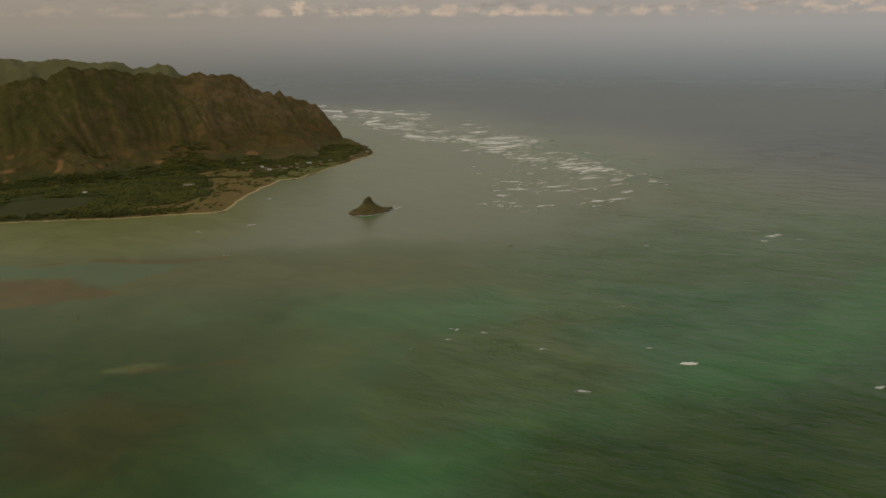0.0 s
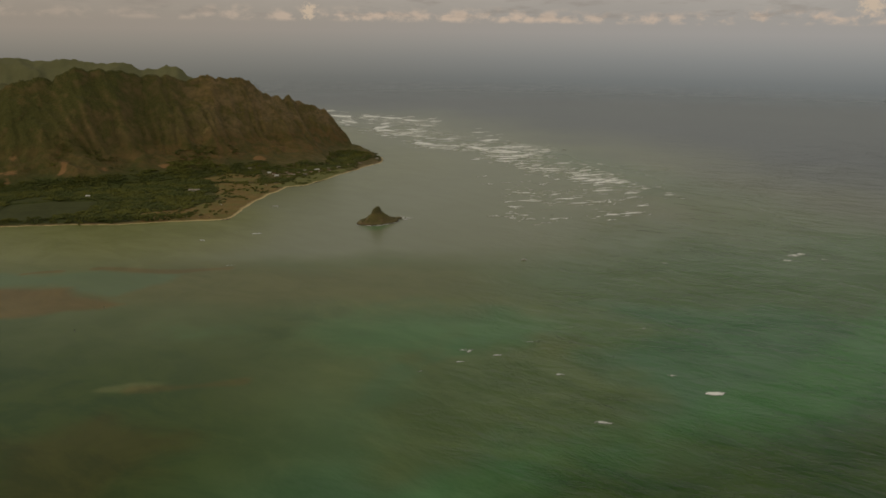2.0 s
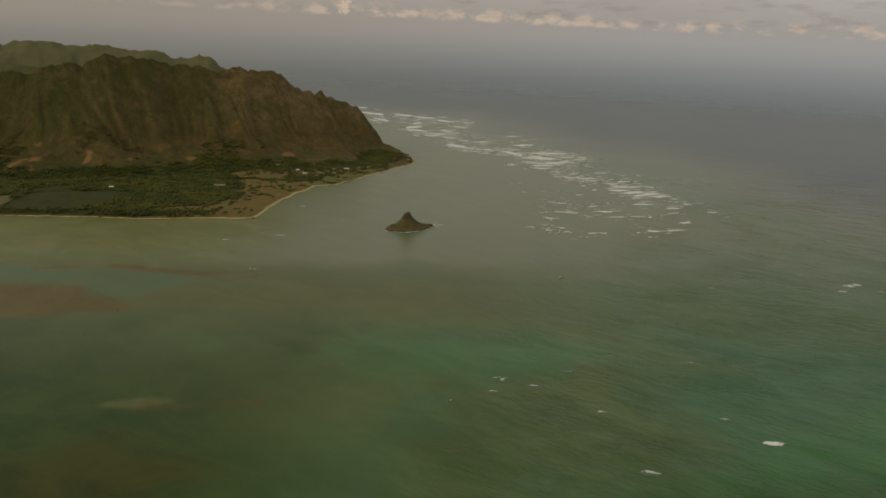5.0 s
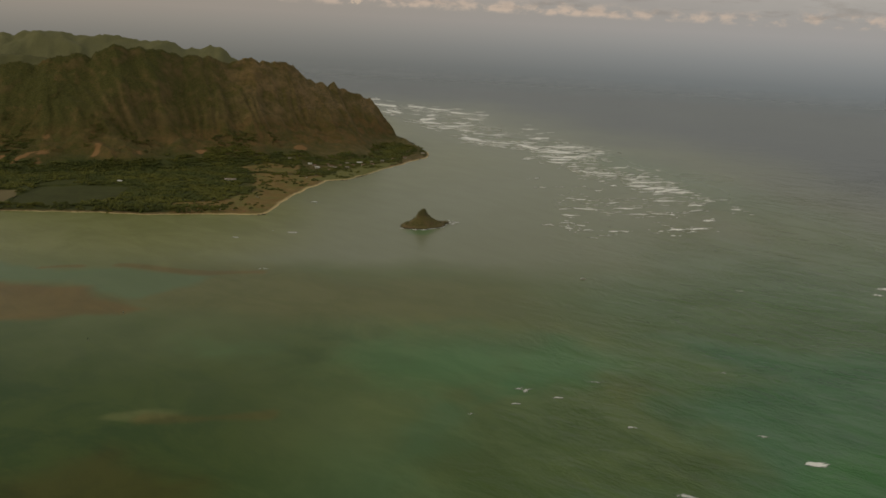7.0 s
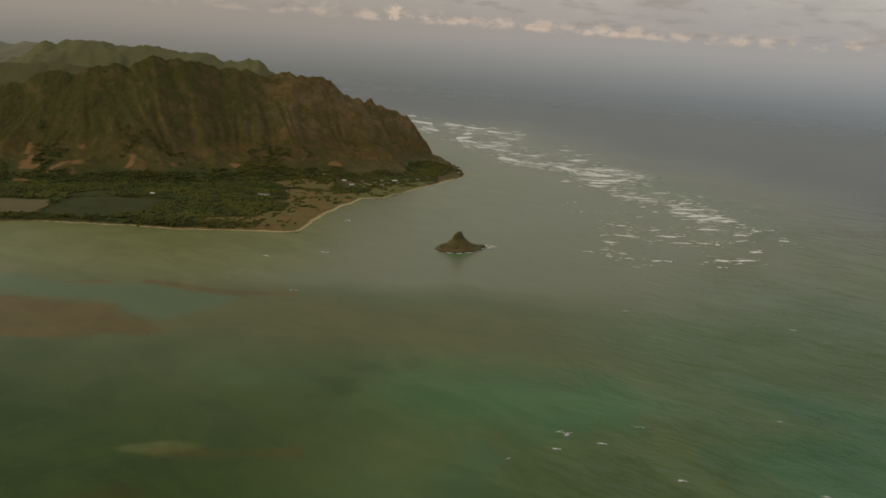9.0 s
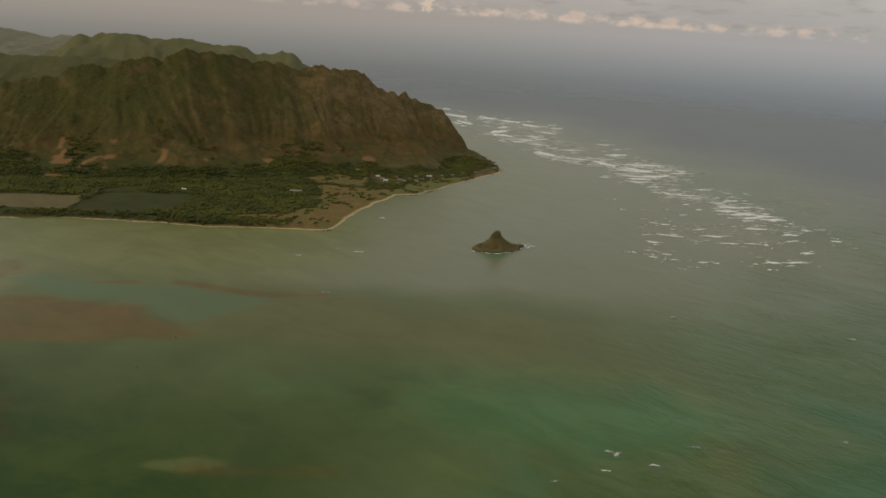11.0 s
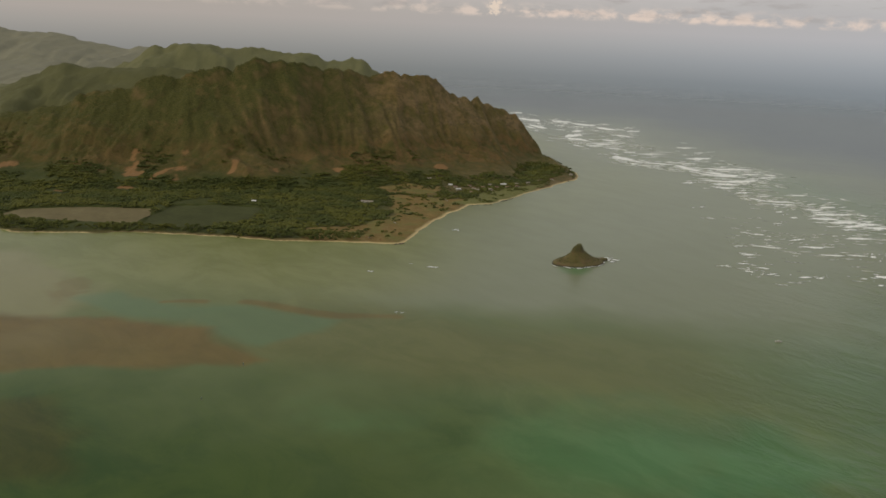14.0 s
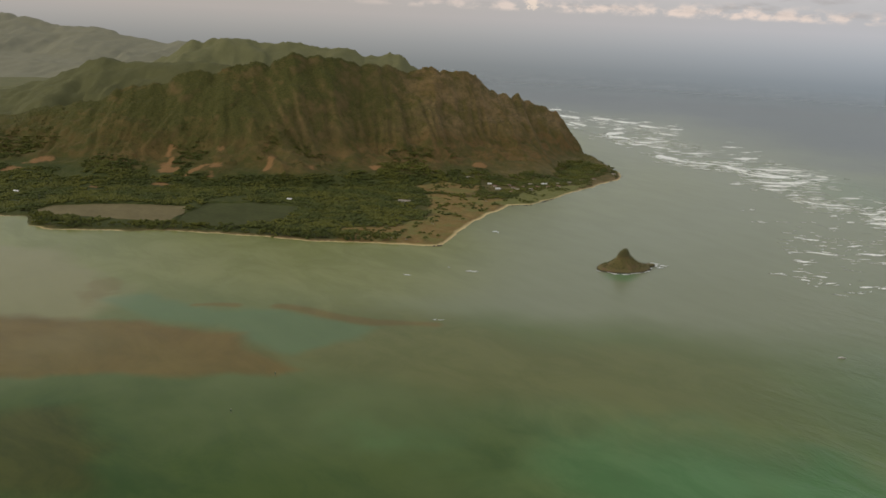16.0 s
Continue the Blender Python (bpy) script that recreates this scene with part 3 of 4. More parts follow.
# ---- things: helpers ----


def part(name, bm, mat, parent=None, label=""):
    """A bmesh as one mesh object, under a thing or a part."""
    me = bpy.data.meshes.new(name)
    bm.to_mesh(me)
    bm.free()
    me.materials.append(mat)
    ob = new(name, me)
    ob.parent = parent
    return tagged(ob, label)


def mesh_from(name, verts, faces, mat, smooth=False, **values):
    me = bpy.data.meshes.new(name)
    me.from_pydata(np.asarray(verts).tolist(), [], np.asarray(faces).tolist())
    if smooth:
        me.polygons.foreach_set("use_smooth", np.ones(len(me.polygons), bool))
    for key, v in values.items():
        me.attributes.new(key, "FLOAT", "POINT").data.foreach_set("value", np.asarray(v, np.float32).ravel())
    me.materials.append(mat)
    return me


def box(bm, size, at, bevel=0.0):
    made = bmesh.ops.create_cube(bm, size=1.0, matrix=Matrix.Translation(at) @ Matrix.Diagonal((*size, 1)))
    if bevel:
        edges = list({e for v in made["verts"] for e in v.link_edges})
        bmesh.ops.bevel(bm, geom=edges, offset=bevel, segments=2, affect="EDGES", profile=0.5)


def rod(bm, r0, r1, a, b, sides=8):
    a, b = Vector(a), Vector(b)
    turn = (b - a).to_track_quat("Z", "Y").to_matrix().to_4x4()
    bmesh.ops.create_cone(bm, cap_ends=True, segments=sides, radius1=r0, radius2=r1, depth=(b - a).length, matrix=Matrix.Translation((a + b) / 2) @ turn)


def ground_at(x, y):
    """Height of the headland at a place."""
    xs, ys, z = LAND_GRID
    i = np.clip(np.searchsorted(xs, x) - 1, 0, len(xs) - 2)
    j = np.clip(np.searchsorted(ys, y) - 1, 0, len(ys) - 2)
    f, g = (x - xs[i]) / (xs[i + 1] - xs[i]), (y - ys[j]) / (ys[j + 1] - ys[j])
    return (z[j, i] * (1 - f) + z[j, i + 1] * f) * (1 - g) + (z[j + 1, i] * (1 - f) + z[j + 1, i + 1] * f) * g


def leaf_material(name, low, high):
    m, n = material(name)
    own = n.add("ShaderNodeObjectInfo").outputs["Random"]
    isle = n.add("ShaderNodeNewGeometry").outputs["Random Per Island"]
    mixed = n.math("FRACT", n.math("ADD", own, isle))
    fine = n.noise(n.place, 1.6, 3.0, 0.7)
    c = n.mix(n.math("ADD", n.math("MULTIPLY", mixed, 0.6), n.math("MULTIPLY", fine, 0.4)), low, high)
    stands = n.noise(n.place, 0.022, 4.0, 0.6)
    c = n.mix(n.smooth(stands, 0.38, 0.62), n.mix(1.0, c, (0.72, 0.78, 0.8), "MULTIPLY"), n.mix(1.0, c, (1.22, 1.12, 0.95), "MULTIPLY"))
    n.put(n.bsdf, "Base Color", c)
    n.put(n.bsdf, "Roughness", 0.85)
    n.put(n.bsdf, "Specular IOR Level", 0.25)
    n.put(n.bsdf, "Normal", n.add("ShaderNodeBump", Strength=0.4, Distance=0.5, Height=fine).outputs[0])
    return m


def foam_material():
    m, n = material("sea_foam")
    lace = n.noise(n.mapped(n.mapped(n.place, turn=(0, 0, -0.2)), (0.22, 0.5, 0)), 0.5, 6.0, 0.7, 0.5)
    cover = n.smooth(n.math("ADD", value(n, "body"), n.math("MULTIPLY", n.math("SUBTRACT", lace, 0.5), 1.5)), 0.0, 0.36)
    n.put(n.bsdf, "Base Color", n.mix(lace, (0.72, 0.73, 0.68), (0.88, 0.89, 0.84)))
    n.put(n.bsdf, "Roughness", 0.9)
    n.put(n.bsdf, "Alpha", n.math("MULTIPLY", cover, n.math("ADD", 0.42, n.math("MULTIPLY", value(n, "body"), 1.1), clamp=True)))
    return m


LEAF = leaf_material("tree_leaves", (0.056, 0.066, 0.010), (0.083, 0.089, 0.016))
SHRUB = leaf_material("slope_scrub", (0.066, 0.065, 0.017), (0.106, 0.095, 0.028))
BARK = plain("bark", (0.11, 0.08, 0.055), 0.9, 0.3, 1.5)
FOAM = foam_material()
POND = plain("pond_water", (0.155, 0.130, 0.066), 0.65, 0.18, 0.03, 0.03, gloss=0.04)
POND_DARK = plain("dark_pond_water", (0.060, 0.066, 0.026), 0.65, 0.25, 0.03, 0.05, gloss=0.04)
WALL = plain("painted_boards", (0.42, 0.39, 0.33), 0.7, 0.1, 1.0)
ROOF_PALE = plain("pale_metal_roof", (0.62, 0.61, 0.58), 0.45, 0.08, 0.8)
ROOF_RED = plain("brown_shingle_roof", (0.20, 0.12, 0.08), 0.85, 0.2, 1.0)
ROOF_GREY = plain("weathered_grey_roof", (0.25, 0.21, 0.17), 0.7, 0.2, 1.0)
GLASS = plain("window_glass", (0.03, 0.035, 0.04), 0.1, 0.1, 1.0, 0.0)
ROCK = plain("dark_lava_rock", (0.060, 0.048, 0.036), 0.9, 0.4, 0.5, 0.6)
HULL = plain("white_boat_paint", (0.46, 0.43, 0.38), 0.35, 0.06, 0.8, 0.05)
DARK = plain("dark_rubber", (0.03, 0.03, 0.03), 0.8, 0.2, 1.0)
MARK = plain("green_marker_paint", (0.05, 0.10, 0.05), 0.6, 0.2, 1.5)
STEEL = plain("weathered_steel", (0.16, 0.14, 0.12), 0.6, 0.3, 1.5)
CAR_PAINTS = [plain("white_car_paint", (0.70, 0.70, 0.69), 0.35, 0.04, 1.0, 0.0), plain("grey_car_paint", (0.25, 0.26, 0.27), 0.35, 0.05, 1.0, 0.0), plain("red_car_paint", (0.30, 0.05, 0.04), 0.35, 0.05, 1.0, 0.0)]

# ---- fishponds ----


def pond_sheet(name, outline, label, mat):
    pts = np.array(outline, float)
    mid = pts.mean(0)
    pts = mid + (pts - mid) * 1.06
    me = mesh_from(name, [(*p, 0.35) for p in pts], [list(range(len(pts)))[::-1]], mat)
    if me.polygons[0].normal.z < 0:
        me.flip_normals()
    return tagged(new(name, me), label, "fishpond", kind="structure")


pond_sheet("water_1", POND_W, "still grey-brown fishpond behind a wooded shore strip", POND)
pond_sheet("water_2", POND_E, "dark still fishpond ringed by low trees", POND_DARK)

# ---- the islet ----
ISLE, ISLE_TURN = (-114.5, 1010.0), 0.60


def build_islet():
    ax = np.arange(-44, 44.1, 0.9)
    u, v = np.meshgrid(ax, np.arange(-30, 30.1, 0.9))
    skew = u - 1.0
    reach = np.hypot(skew / (27.5 + 1.5 * rough(u, v, 14, 3, 2.0)), v / (17.0 + 1.2 * rough(u, v, 10, 3, 3.0)))
    flank = 12.6 * np.clip(1 - reach, 0, None) ** 1.25
    knob_r = np.hypot((u + 0.5) / 1.25, v)
    knob = 5.2 * (1 - step(knob_r + 0.6 * rough(u, v, 5, 3, 4.0), 3.0, 5.8)) - 0.16 * np.clip(5 - knob_r, 0, 5) + 1.6 * (1 - step(knob_r, 5, 12))
    shelf = 2.4 * (1 - step(np.hypot((u - 30) / 9, (v - 3) / 4.5) + 0.2 * rough(u, v, 5, 2, 5.0), 0.55, 1.0))
    cliff = 1.5 * step(1.02 - reach, 0.0, 0.07)
    z = np.maximum(flank + knob * (reach < 1) + cliff, shelf) + 0.55 * rough(u, v, 7, 4, 6.0) * step(1.1 - reach, 0, 0.3)
    z = np.where((reach > 1.03) & (shelf < 0.2), -1.5, z)
    me_ob = sheet("rocky_islet", ax, np.arange(-30, 30.1, 0.9), z, ISLET)
    me_ob.matrix_world = pose(*ISLE, 0, 0, 0, math.degrees(ISLE_TURN))
    return tagged(me_ob, "small steep cone-shaped islet of brown rock with green scrub", "islet"), (u, v, z)


def islet_material():
    m, n = material("islet_rock_and_scrub")
    parts_ = n.add("ShaderNodeSeparateXYZ", Vector=n.place)
    up = n.add("ShaderNodeSeparateXYZ", Vector=n.add("ShaderNodeNewGeometry").outputs["Normal"]).outputs["Z"]
    mid, fine = n.noise(n.place, 0.16, 5.0, 0.65), n.noise(n.place, 0.9, 4.0, 0.7)
    rock = n.mix(fine, (0.092, 0.056, 0.026), (0.165, 0.105, 0.052))
    scrub = n.mix(fine, (0.080, 0.070, 0.018), (0.145, 0.116, 0.036))
    wet = n.mix(fine, (0.022, 0.019, 0.014), (0.045, 0.038, 0.028))
    c = n.mix(n.smooth(mid, 0.34, 0.52), rock, scrub)
    c = n.mix(n.math("MULTIPLY", n.math("SUBTRACT", 1.0, n.smooth(up, 0.3, 0.6)), 0.7), c, rock)
    c = n.mix(n.math("MULTIPLY", n.smooth(n.math("ADD", parts_.outputs["Z"], n.math("MULTIPLY", mid, 6.0)), 13.0, 18.0), 0.7), c, (0.052, 0.056, 0.014))
    c = n.mix(n.math("SUBTRACT", 1.0, n.smooth(parts_.outputs["Z"], 0.3, 1.5)), c, wet)
    n.put(n.bsdf, "Base Color", c)
    n.put(n.bsdf, "Roughness", 0.9)
    n.put(n.bsdf, "Normal", n.add("ShaderNodeBump", Strength=0.8, Distance=1.0, Height=n.math("ADD", mid, fine)).outputs[0])
    return m


ISLET = islet_material()
islet, ISLET_GRID = build_islet()

# ---- trees and scrub ----
ICO = bmesh.new()
bmesh.ops.create_icosphere(ICO, subdivisions=1, radius=1.0)
ICO_V = np.array([v.co[:] for v in ICO.verts])
ICO_F = np.array([[v.index for v in f.verts] for f in ICO.faces])
ICO.free()
rng = np.random.default_rng(7)


def clumps(centres, radii, squash=0.75, jitter=0.35, verts=ICO_V, faces=ICO_F):
    """Many ragged leaf clumps as one set of vertices and faces."""
    k, nv = len(centres), len(verts)
    shape = verts[None] * (1 + jitter * rng.uniform(-1, 1, (k, nv, 1)))
    turn = rng.uniform(0, 6.28, k)
    c, s = np.cos(turn)[:, None], np.sin(turn)[:, None]
    x, y, z = shape[..., 0] * c - shape[..., 1] * s, shape[..., 0] * s + shape[..., 1] * c, shape[..., 2] * squash
    co = np.stack([x, y, z], -1) * np.asarray(radii)[:, None, None] + np.asarray(centres)[:, None]
    return co.reshape(-1, 3), (faces[None] + np.arange(k)[:, None, None] * nv).reshape(-1, 3)


def make_tree(tall, wide, lumps):
    """A tree with a tapered trunk, limbs and a crown of leaf clumps with gaps."""
    root = new("tree")
    bm = bmesh.new()
    rod(bm, 0.16, 0.09, (0, 0, -0.4), (0.1, 0.05, tall * 0.55), 7)
    for k in range(4):
        a = k * 1.7 + tall
        rod(bm, 0.08, 0.03, (0.08, 0.04, tall * (0.35 + 0.05 * k)), (wide * 0.55 * math.cos(a), wide * 0.55 * math.sin(a), tall * (0.62 + 0.04 * k)), 5)
    part("trunk", bm, BARK, root)
    a, r = rng.uniform(0, 6.28, lumps), np.sqrt(rng.uniform(0, 1, lumps)) * wide
    centres = np.stack([r * np.cos(a), r * np.sin(a), tall * (0.80 - 0.30 * (r / wide) ** 2) + rng.uniform(-0.35, 0.35, lumps)], 1)
    v, f = clumps(centres, rng.uniform(0.35, 0.62, lumps) * wide * 0.62, 0.7)
    crown = new("crown", mesh_from("crown", v, f, LEAF, True))
    crown.parent = root
    return root


def field_values(x, y):
    grass = np.maximum(to_outline(x, y, OPEN_GROUND) + 8 * rough(x, y, 30, 3, 5.0), to_outline(x, y, RED_FIELD) + 6 * rough(x, y, 22, 3, 6.0))
    grass = np.maximum(grass, to_outline(x, y, LAWN) + 4 * rough(x, y, 18, 3, 7.0))
    pond = np.maximum(to_outline(x, y, POND_W), to_outline(x, y, POND_E))
    return grass, pond, to_outline(x, y, COAST)


def scar_at(x, y):
    out = np.zeros_like(x)
    for cx, cy, rx, ry, turn in SCARS:
        c, s = math.cos(turn), math.sin(turn)
        u, v = (c * (x - cx) + s * (y - cy)) / rx, (-s * (x - cx) + c * (y - cy)) / ry
        out = np.maximum(out, (u * u + v * v < 0.9).astype(float))
    return out


# the wood on the flat
n_try = 30000
tx, ty = rng.uniform(-1050, -165, n_try), rng.uniform(905, 1680, n_try)
tz = ground_at(tx, ty)
tg, tp, tc = field_values(tx, ty)
bushy = to_outline(tx, ty, BUSHES) > -2
lone = rng.uniform(0, 1, n_try) < 0.10
thin = wave_noise(tx, ty, 45, 31.0) + 0.5 * wave_noise(tx, ty, 16, 32.0) > -0.75 + 0.85 * step(tz, 6, 18) + 0.65 * step(tz, 26, 66) + 0.75 * step(tx, -460, -330) * step(tz, 6, 14) + 0.45 * step(tx, -370, -280)
keep = (tc > 5) & (tp < -3) & (tz > 0.6) & (tz < 66) & thin & ((tg < -3) | bushy | (lone & (tc > 10))) & (scar_at(tx, ty) < 0.5)
tx, ty, tz, tc = tx[keep], ty[keep], tz[keep], tc[keep]
tall = rng.uniform(2.6, 5.0, len(tx)) * np.where(tc < 30, 0.85, 1.0) * (1 - 0.5 * step(tz, 12, 50))
# those of the shore strip and the point stand singly
single = np.flatnonzero((tx > -760) & (tx < -290) & (tc < 26) & (ty < 1150))[:290]
models = [make_tree(t, w, k) for t, w, k in ((3.2, 1.7, 16), (4.2, 2.1, 20), (4.8, 2.5, 24), (3.6, 2.3, 20))]
for i, k in enumerate(single):
    m = Matrix.LocRotScale((tx[k], ty[k], tz[k]), Euler((0, 0, rng.uniform(0, 6.28))), None)
    src = models[i % 4]
    tree = src if i < 4 else copy_thing(src, m)
    tree.matrix_basis = m
    tagged(tree, "low dark-green shore tree with a rounded ragged crown", "tree", "trees along the shore")
rest = np.setdiff1d(np.arange(len(tx)), single)
lump = 5
cx = np.repeat(tx[rest], lump) + rng.normal(0, 2.6, len(rest) * lump)
cy = np.repeat(ty[rest], lump) + rng.normal(0, 2.6, len(rest) * lump)
cz = np.repeat(tz[rest] + 0.26 * tall[rest], lump) + rng.uniform(-0.4, 0.3, len(rest) * lump)
v, f = clumps(np.stack([cx, cy, cz], 1), rng.uniform(1.15, 2.1, len(cx)) * np.repeat(1 - 0.4 * step(tz[rest], 12, 50), lump), 0.42, 0.3)
tagged(new("woodland", mesh_from("woodland", v, f, LEAF, True)), "dense dark-green lowland wood at the foot of the cliffs", "woodland", kind="stuff")

# scrub on the slopes, smaller towards the crest
n_try = 26000
sx, sy = rng.uniform(-1050, -190, n_try), rng.uniform(1060, 1730, n_try)
sz = ground_at(sx, sy)
front = to_line(sx, sy, CREST)
keep = (sz > 18) & ((front[2] > 0) | (front[0] < 12)) & (wave_noise(sx, sy, 38, 17.0) + 0.4 * wave_noise(sx, sy, 12, 18.0) > -0.25 + 0.004 * sz - 0.9 * (front[0] < 9)) & (scar_at(sx, sy) < 0.5)
sx, sy, sz = sx[keep], sy[keep], sz[keep]
v, f = clumps(np.stack([sx, sy, sz + 0.2], 1), rng.uniform(0.5, 1.25, len(sx)), 0.55)
tagged(new("scrub", mesh_from("scrub", v, f, SHRUB, True)), "patchy olive-green scrub on the steep slopes", "scrub", kind="stuff")

# scrub on the islet
u, v_, z = ISLET_GRID
pick = np.flatnonzero((z.ravel() > 3.0))
pick = rng.choice(pick, 420)
c, s = math.cos(ISLE_TURN), math.sin(ISLE_TURN)
pu, pv, pz = u.ravel()[pick] + rng.uniform(-.4, .4, 420), v_.ravel()[pick] + rng.uniform(-.4, .4, 420), z.ravel()[pick]
v, f = clumps(np.stack([ISLE[0] + c * pu - s * pv, ISLE[1] + s * pu + c * pv, pz + 0.05], 1), rng.uniform(0.3, 0.75, 420), 0.7)
tagged(new("islet_scrub", mesh_from("islet_scrub", v, f, SHRUB)), "low olive scrub clinging to the islet's flanks", "scrub", kind="stuff")

# ---- surf and whitecaps ----


def foam_form(length, width, seed, body=1.0, ragged=1.0, nu=26, nv=9):
    """A broken crest: a low ragged tongue of foam, thick at its leading edge."""
    a = np.linspace(-1, 1, nu)[None].repeat(nv, 0)
    b = np.linspace(-1, 1, nv)[:, None].repeat(nu, 1)
    wob = ragged * (0.55 * wave_noise(a * 3, 0 * a, 1.0, seed) + 0.3 * wave_noise(a * 9, 0 * a, 1.0, seed + 1))
    taper = np.clip(1 - np.abs(a) ** 2.4, 0.04, 1)
    lx, ly = a * length / 2, (b * taper * 0.5 + 0.55 * wob) * width
    solid = body * taper * (1 - b ** 2) ** 1.5 * (0.75 + 0.5 * wave_noise(a * 5, b * 2, 1.0, seed + 2))
    z = 0.22 + 0.16 * taper * np.exp(-((b + 0.45) / 0.4) ** 2)
    z[0], z[-1] = -0.7, -0.7
    i = (np.arange(nv - 1)[:, None] * nu + np.arange(nu - 1)[None]).ravel()
    return np.stack([lx, ly, z], -1).reshape(-1, 3), np.stack([i, i + 1, i + nu + 1, i + nu], 1), np.clip(solid, 0, 1).ravel()


def foam_patch(x, y, length, width, turn, seed, group, label, body=1.0, ragged=1.0):
    co, faces, solid = foam_form(length, width, seed, body, ragged)
    ob = new("breaking_wave", mesh_from("breaking_wave", co, faces, FOAM, True, body=solid))
    ob.matrix_basis = pose(x, y, 0.12, 0, 0, math.degrees(turn))
    return tagged(ob, label, "wave", group)


# reef surf: stretches of the outer reef as x, y, x, y, spread, how many, length
SURF = [(-431, 2489, -299, 2191, 14, 5, 70), (-300, 2314, -135, 2198, 22, 9, 66), (-235, 2020, -145, 1946, 14, 6, 60), (-150, 2020, -31, 1882, 30, 7, 52), (-120, 1771, -40, 1710, 12, 5, 50),
        (-73, 1721, 36, 1690, 10, 5, 60), (36, 1702, 155, 1689, 26, 11, 62), (42, 1570, 130, 1605, 22, 9, 52), (89, 1463, 155, 1448, 18, 7, 34), (168, 1420, 240, 1330, 24, 14, 44), (62, 1157, 190, 1177, 30, 5, 30), (60, 1240, 230, 1235, 24, 7, 26)]
# the breaking crests, from end to end, and how heavy each one is
FAR_FRONTS = [(-431, 2493, -412, 2536, 2), (-403, 2387, -330, 2321, 3), (-345, 2240, -289, 2173, 2), (-318, 2118, -310, 2139, 1), (-308, 2360, -253, 2364, 3), (-250, 2334, -187, 2314, 3), (-185, 2285, -138, 2239, 3), (-184, 2365, -158, 2373, 1.5), (-229, 2143, -214, 2199, 2), (-238, 2044, -205, 2111, 3), (-230, 2027, -181, 1996, 3), (-171, 1959, -134, 1967, 2.5), (-158, 2038, -122, 2033, 2.5), (-132, 2148, -87, 2123, 2), (-118, 2316, -97, 2320, 1.5), (-111, 2234, -78, 2264, 1.5), (-135, 1902, -105, 1905, 2), (-133, 1990, -104, 2013, 1.5), (-102, 1858, -79, 1875, 2), (-180, 1919, -144, 1937, 2)]
REEF_FRONTS = [(-116, 1801, -85, 1753, 4), (-109, 1771, -63, 1744, 2.5), (-78, 1848, -19, 1881, 2), (-63, 1744, -7, 1742, 2.5), (0, 1996, 31, 1999, 2), (16, 1834, 64, 1868, 3), (-7, 1775, 26, 1773, 1.5), (-7, 1742, 35, 1686, 3), (36, 1724, 119, 1748, 2.5), (35, 1686, 98, 1669, 3), (45, 1649, 98, 1669, 3), (83, 1748, 131, 1756, 2), (101, 1692, 138, 1708, 2), (140, 1710, 164, 1704, 2), (123, 1657, 162, 1689, 1.5), (33, 1594, 94, 1606, 2), (63, 1593, 126, 1639, 2.5), (47, 1565, 92, 1579, 2.5), (51, 1530, 80, 1542, 2.5), (1, 1549, 18, 1565, 1.5)]
INNER_FRONTS = [(78, 1500, 99, 1512, 1.5), (109, 1485, 128, 1496, 1), (94, 1465, 119, 1448, 2), (115, 1451, 142, 1456, 2.5), (122, 1430, 154, 1442, 1.5), (129, 1454, 156, 1459, 1.5), (154, 1522, 185, 1528, 1.5), (120, 1376, 130, 1381, 1.5), (133, 1343, 143, 1348, 1.5), (159, 1411, 186, 1416, 2), (184, 1434, 209, 1452, 2), (169, 1383, 200, 1395, 3), (160, 1352, 195, 1361, 3), (178, 1332, 218, 1352, 3.5), (191, 1310, 223, 1338, 2.5), (212, 1340, 243, 1348, 3), (220, 1320, 253, 1332, 3.5), (231, 1402, 239, 1402, 2), (191, 1390, 226, 1409, 1.5), (169, 1450, 186, 1465, 1)]
LAGOON_FRONTS = [(69, 1219, 88, 1225, 1.5), (65, 1162, 97, 1160, 1.5), (51, 1114, 66, 1118, 2), (43, 1073, 60, 1077, 1), (26, 1057, 36, 1058, 1), (48, 1045, 58, 1046, 2), (63, 1065, 75, 1065, 1.5), (69, 1041, 80, 1048, 1), (99, 1043, 112, 1049, 2), (118, 1046, 123, 1051, 1.5), (112, 1204, 132, 1221, 1.5), (120, 1178, 149, 1185, 2.5), (137, 1147, 163, 1156, 1.5), (165, 1160, 189, 1164, 1.5), (191, 1159, 196, 1165, 2), (180, 1244, 216, 1258, 2)]
EAST_FRONTS = [(160, 1064, 166, 1064, 1.5), (175, 1075, 193, 1081, 3), (193, 1081, 225, 1097, 2), (227, 1234, 250, 1238, 2), (257, 1273, 273, 1273, 2), (279, 1284, 296, 1292, 1), (225, 1136, 244, 1144, 2), (281, 1222, 297, 1226, 2), (217, 1187, 242, 1205, 1), (106, 1295, 118, 1301, 1), (47, 1150, 59, 1156, 1), (19, 1363, 27, 1368, 0.8), (26, 1291, 35, 1292, 0.8), (199, 1509, 206, 1507, 1), (229, 1526, 237, 1514, 1)]
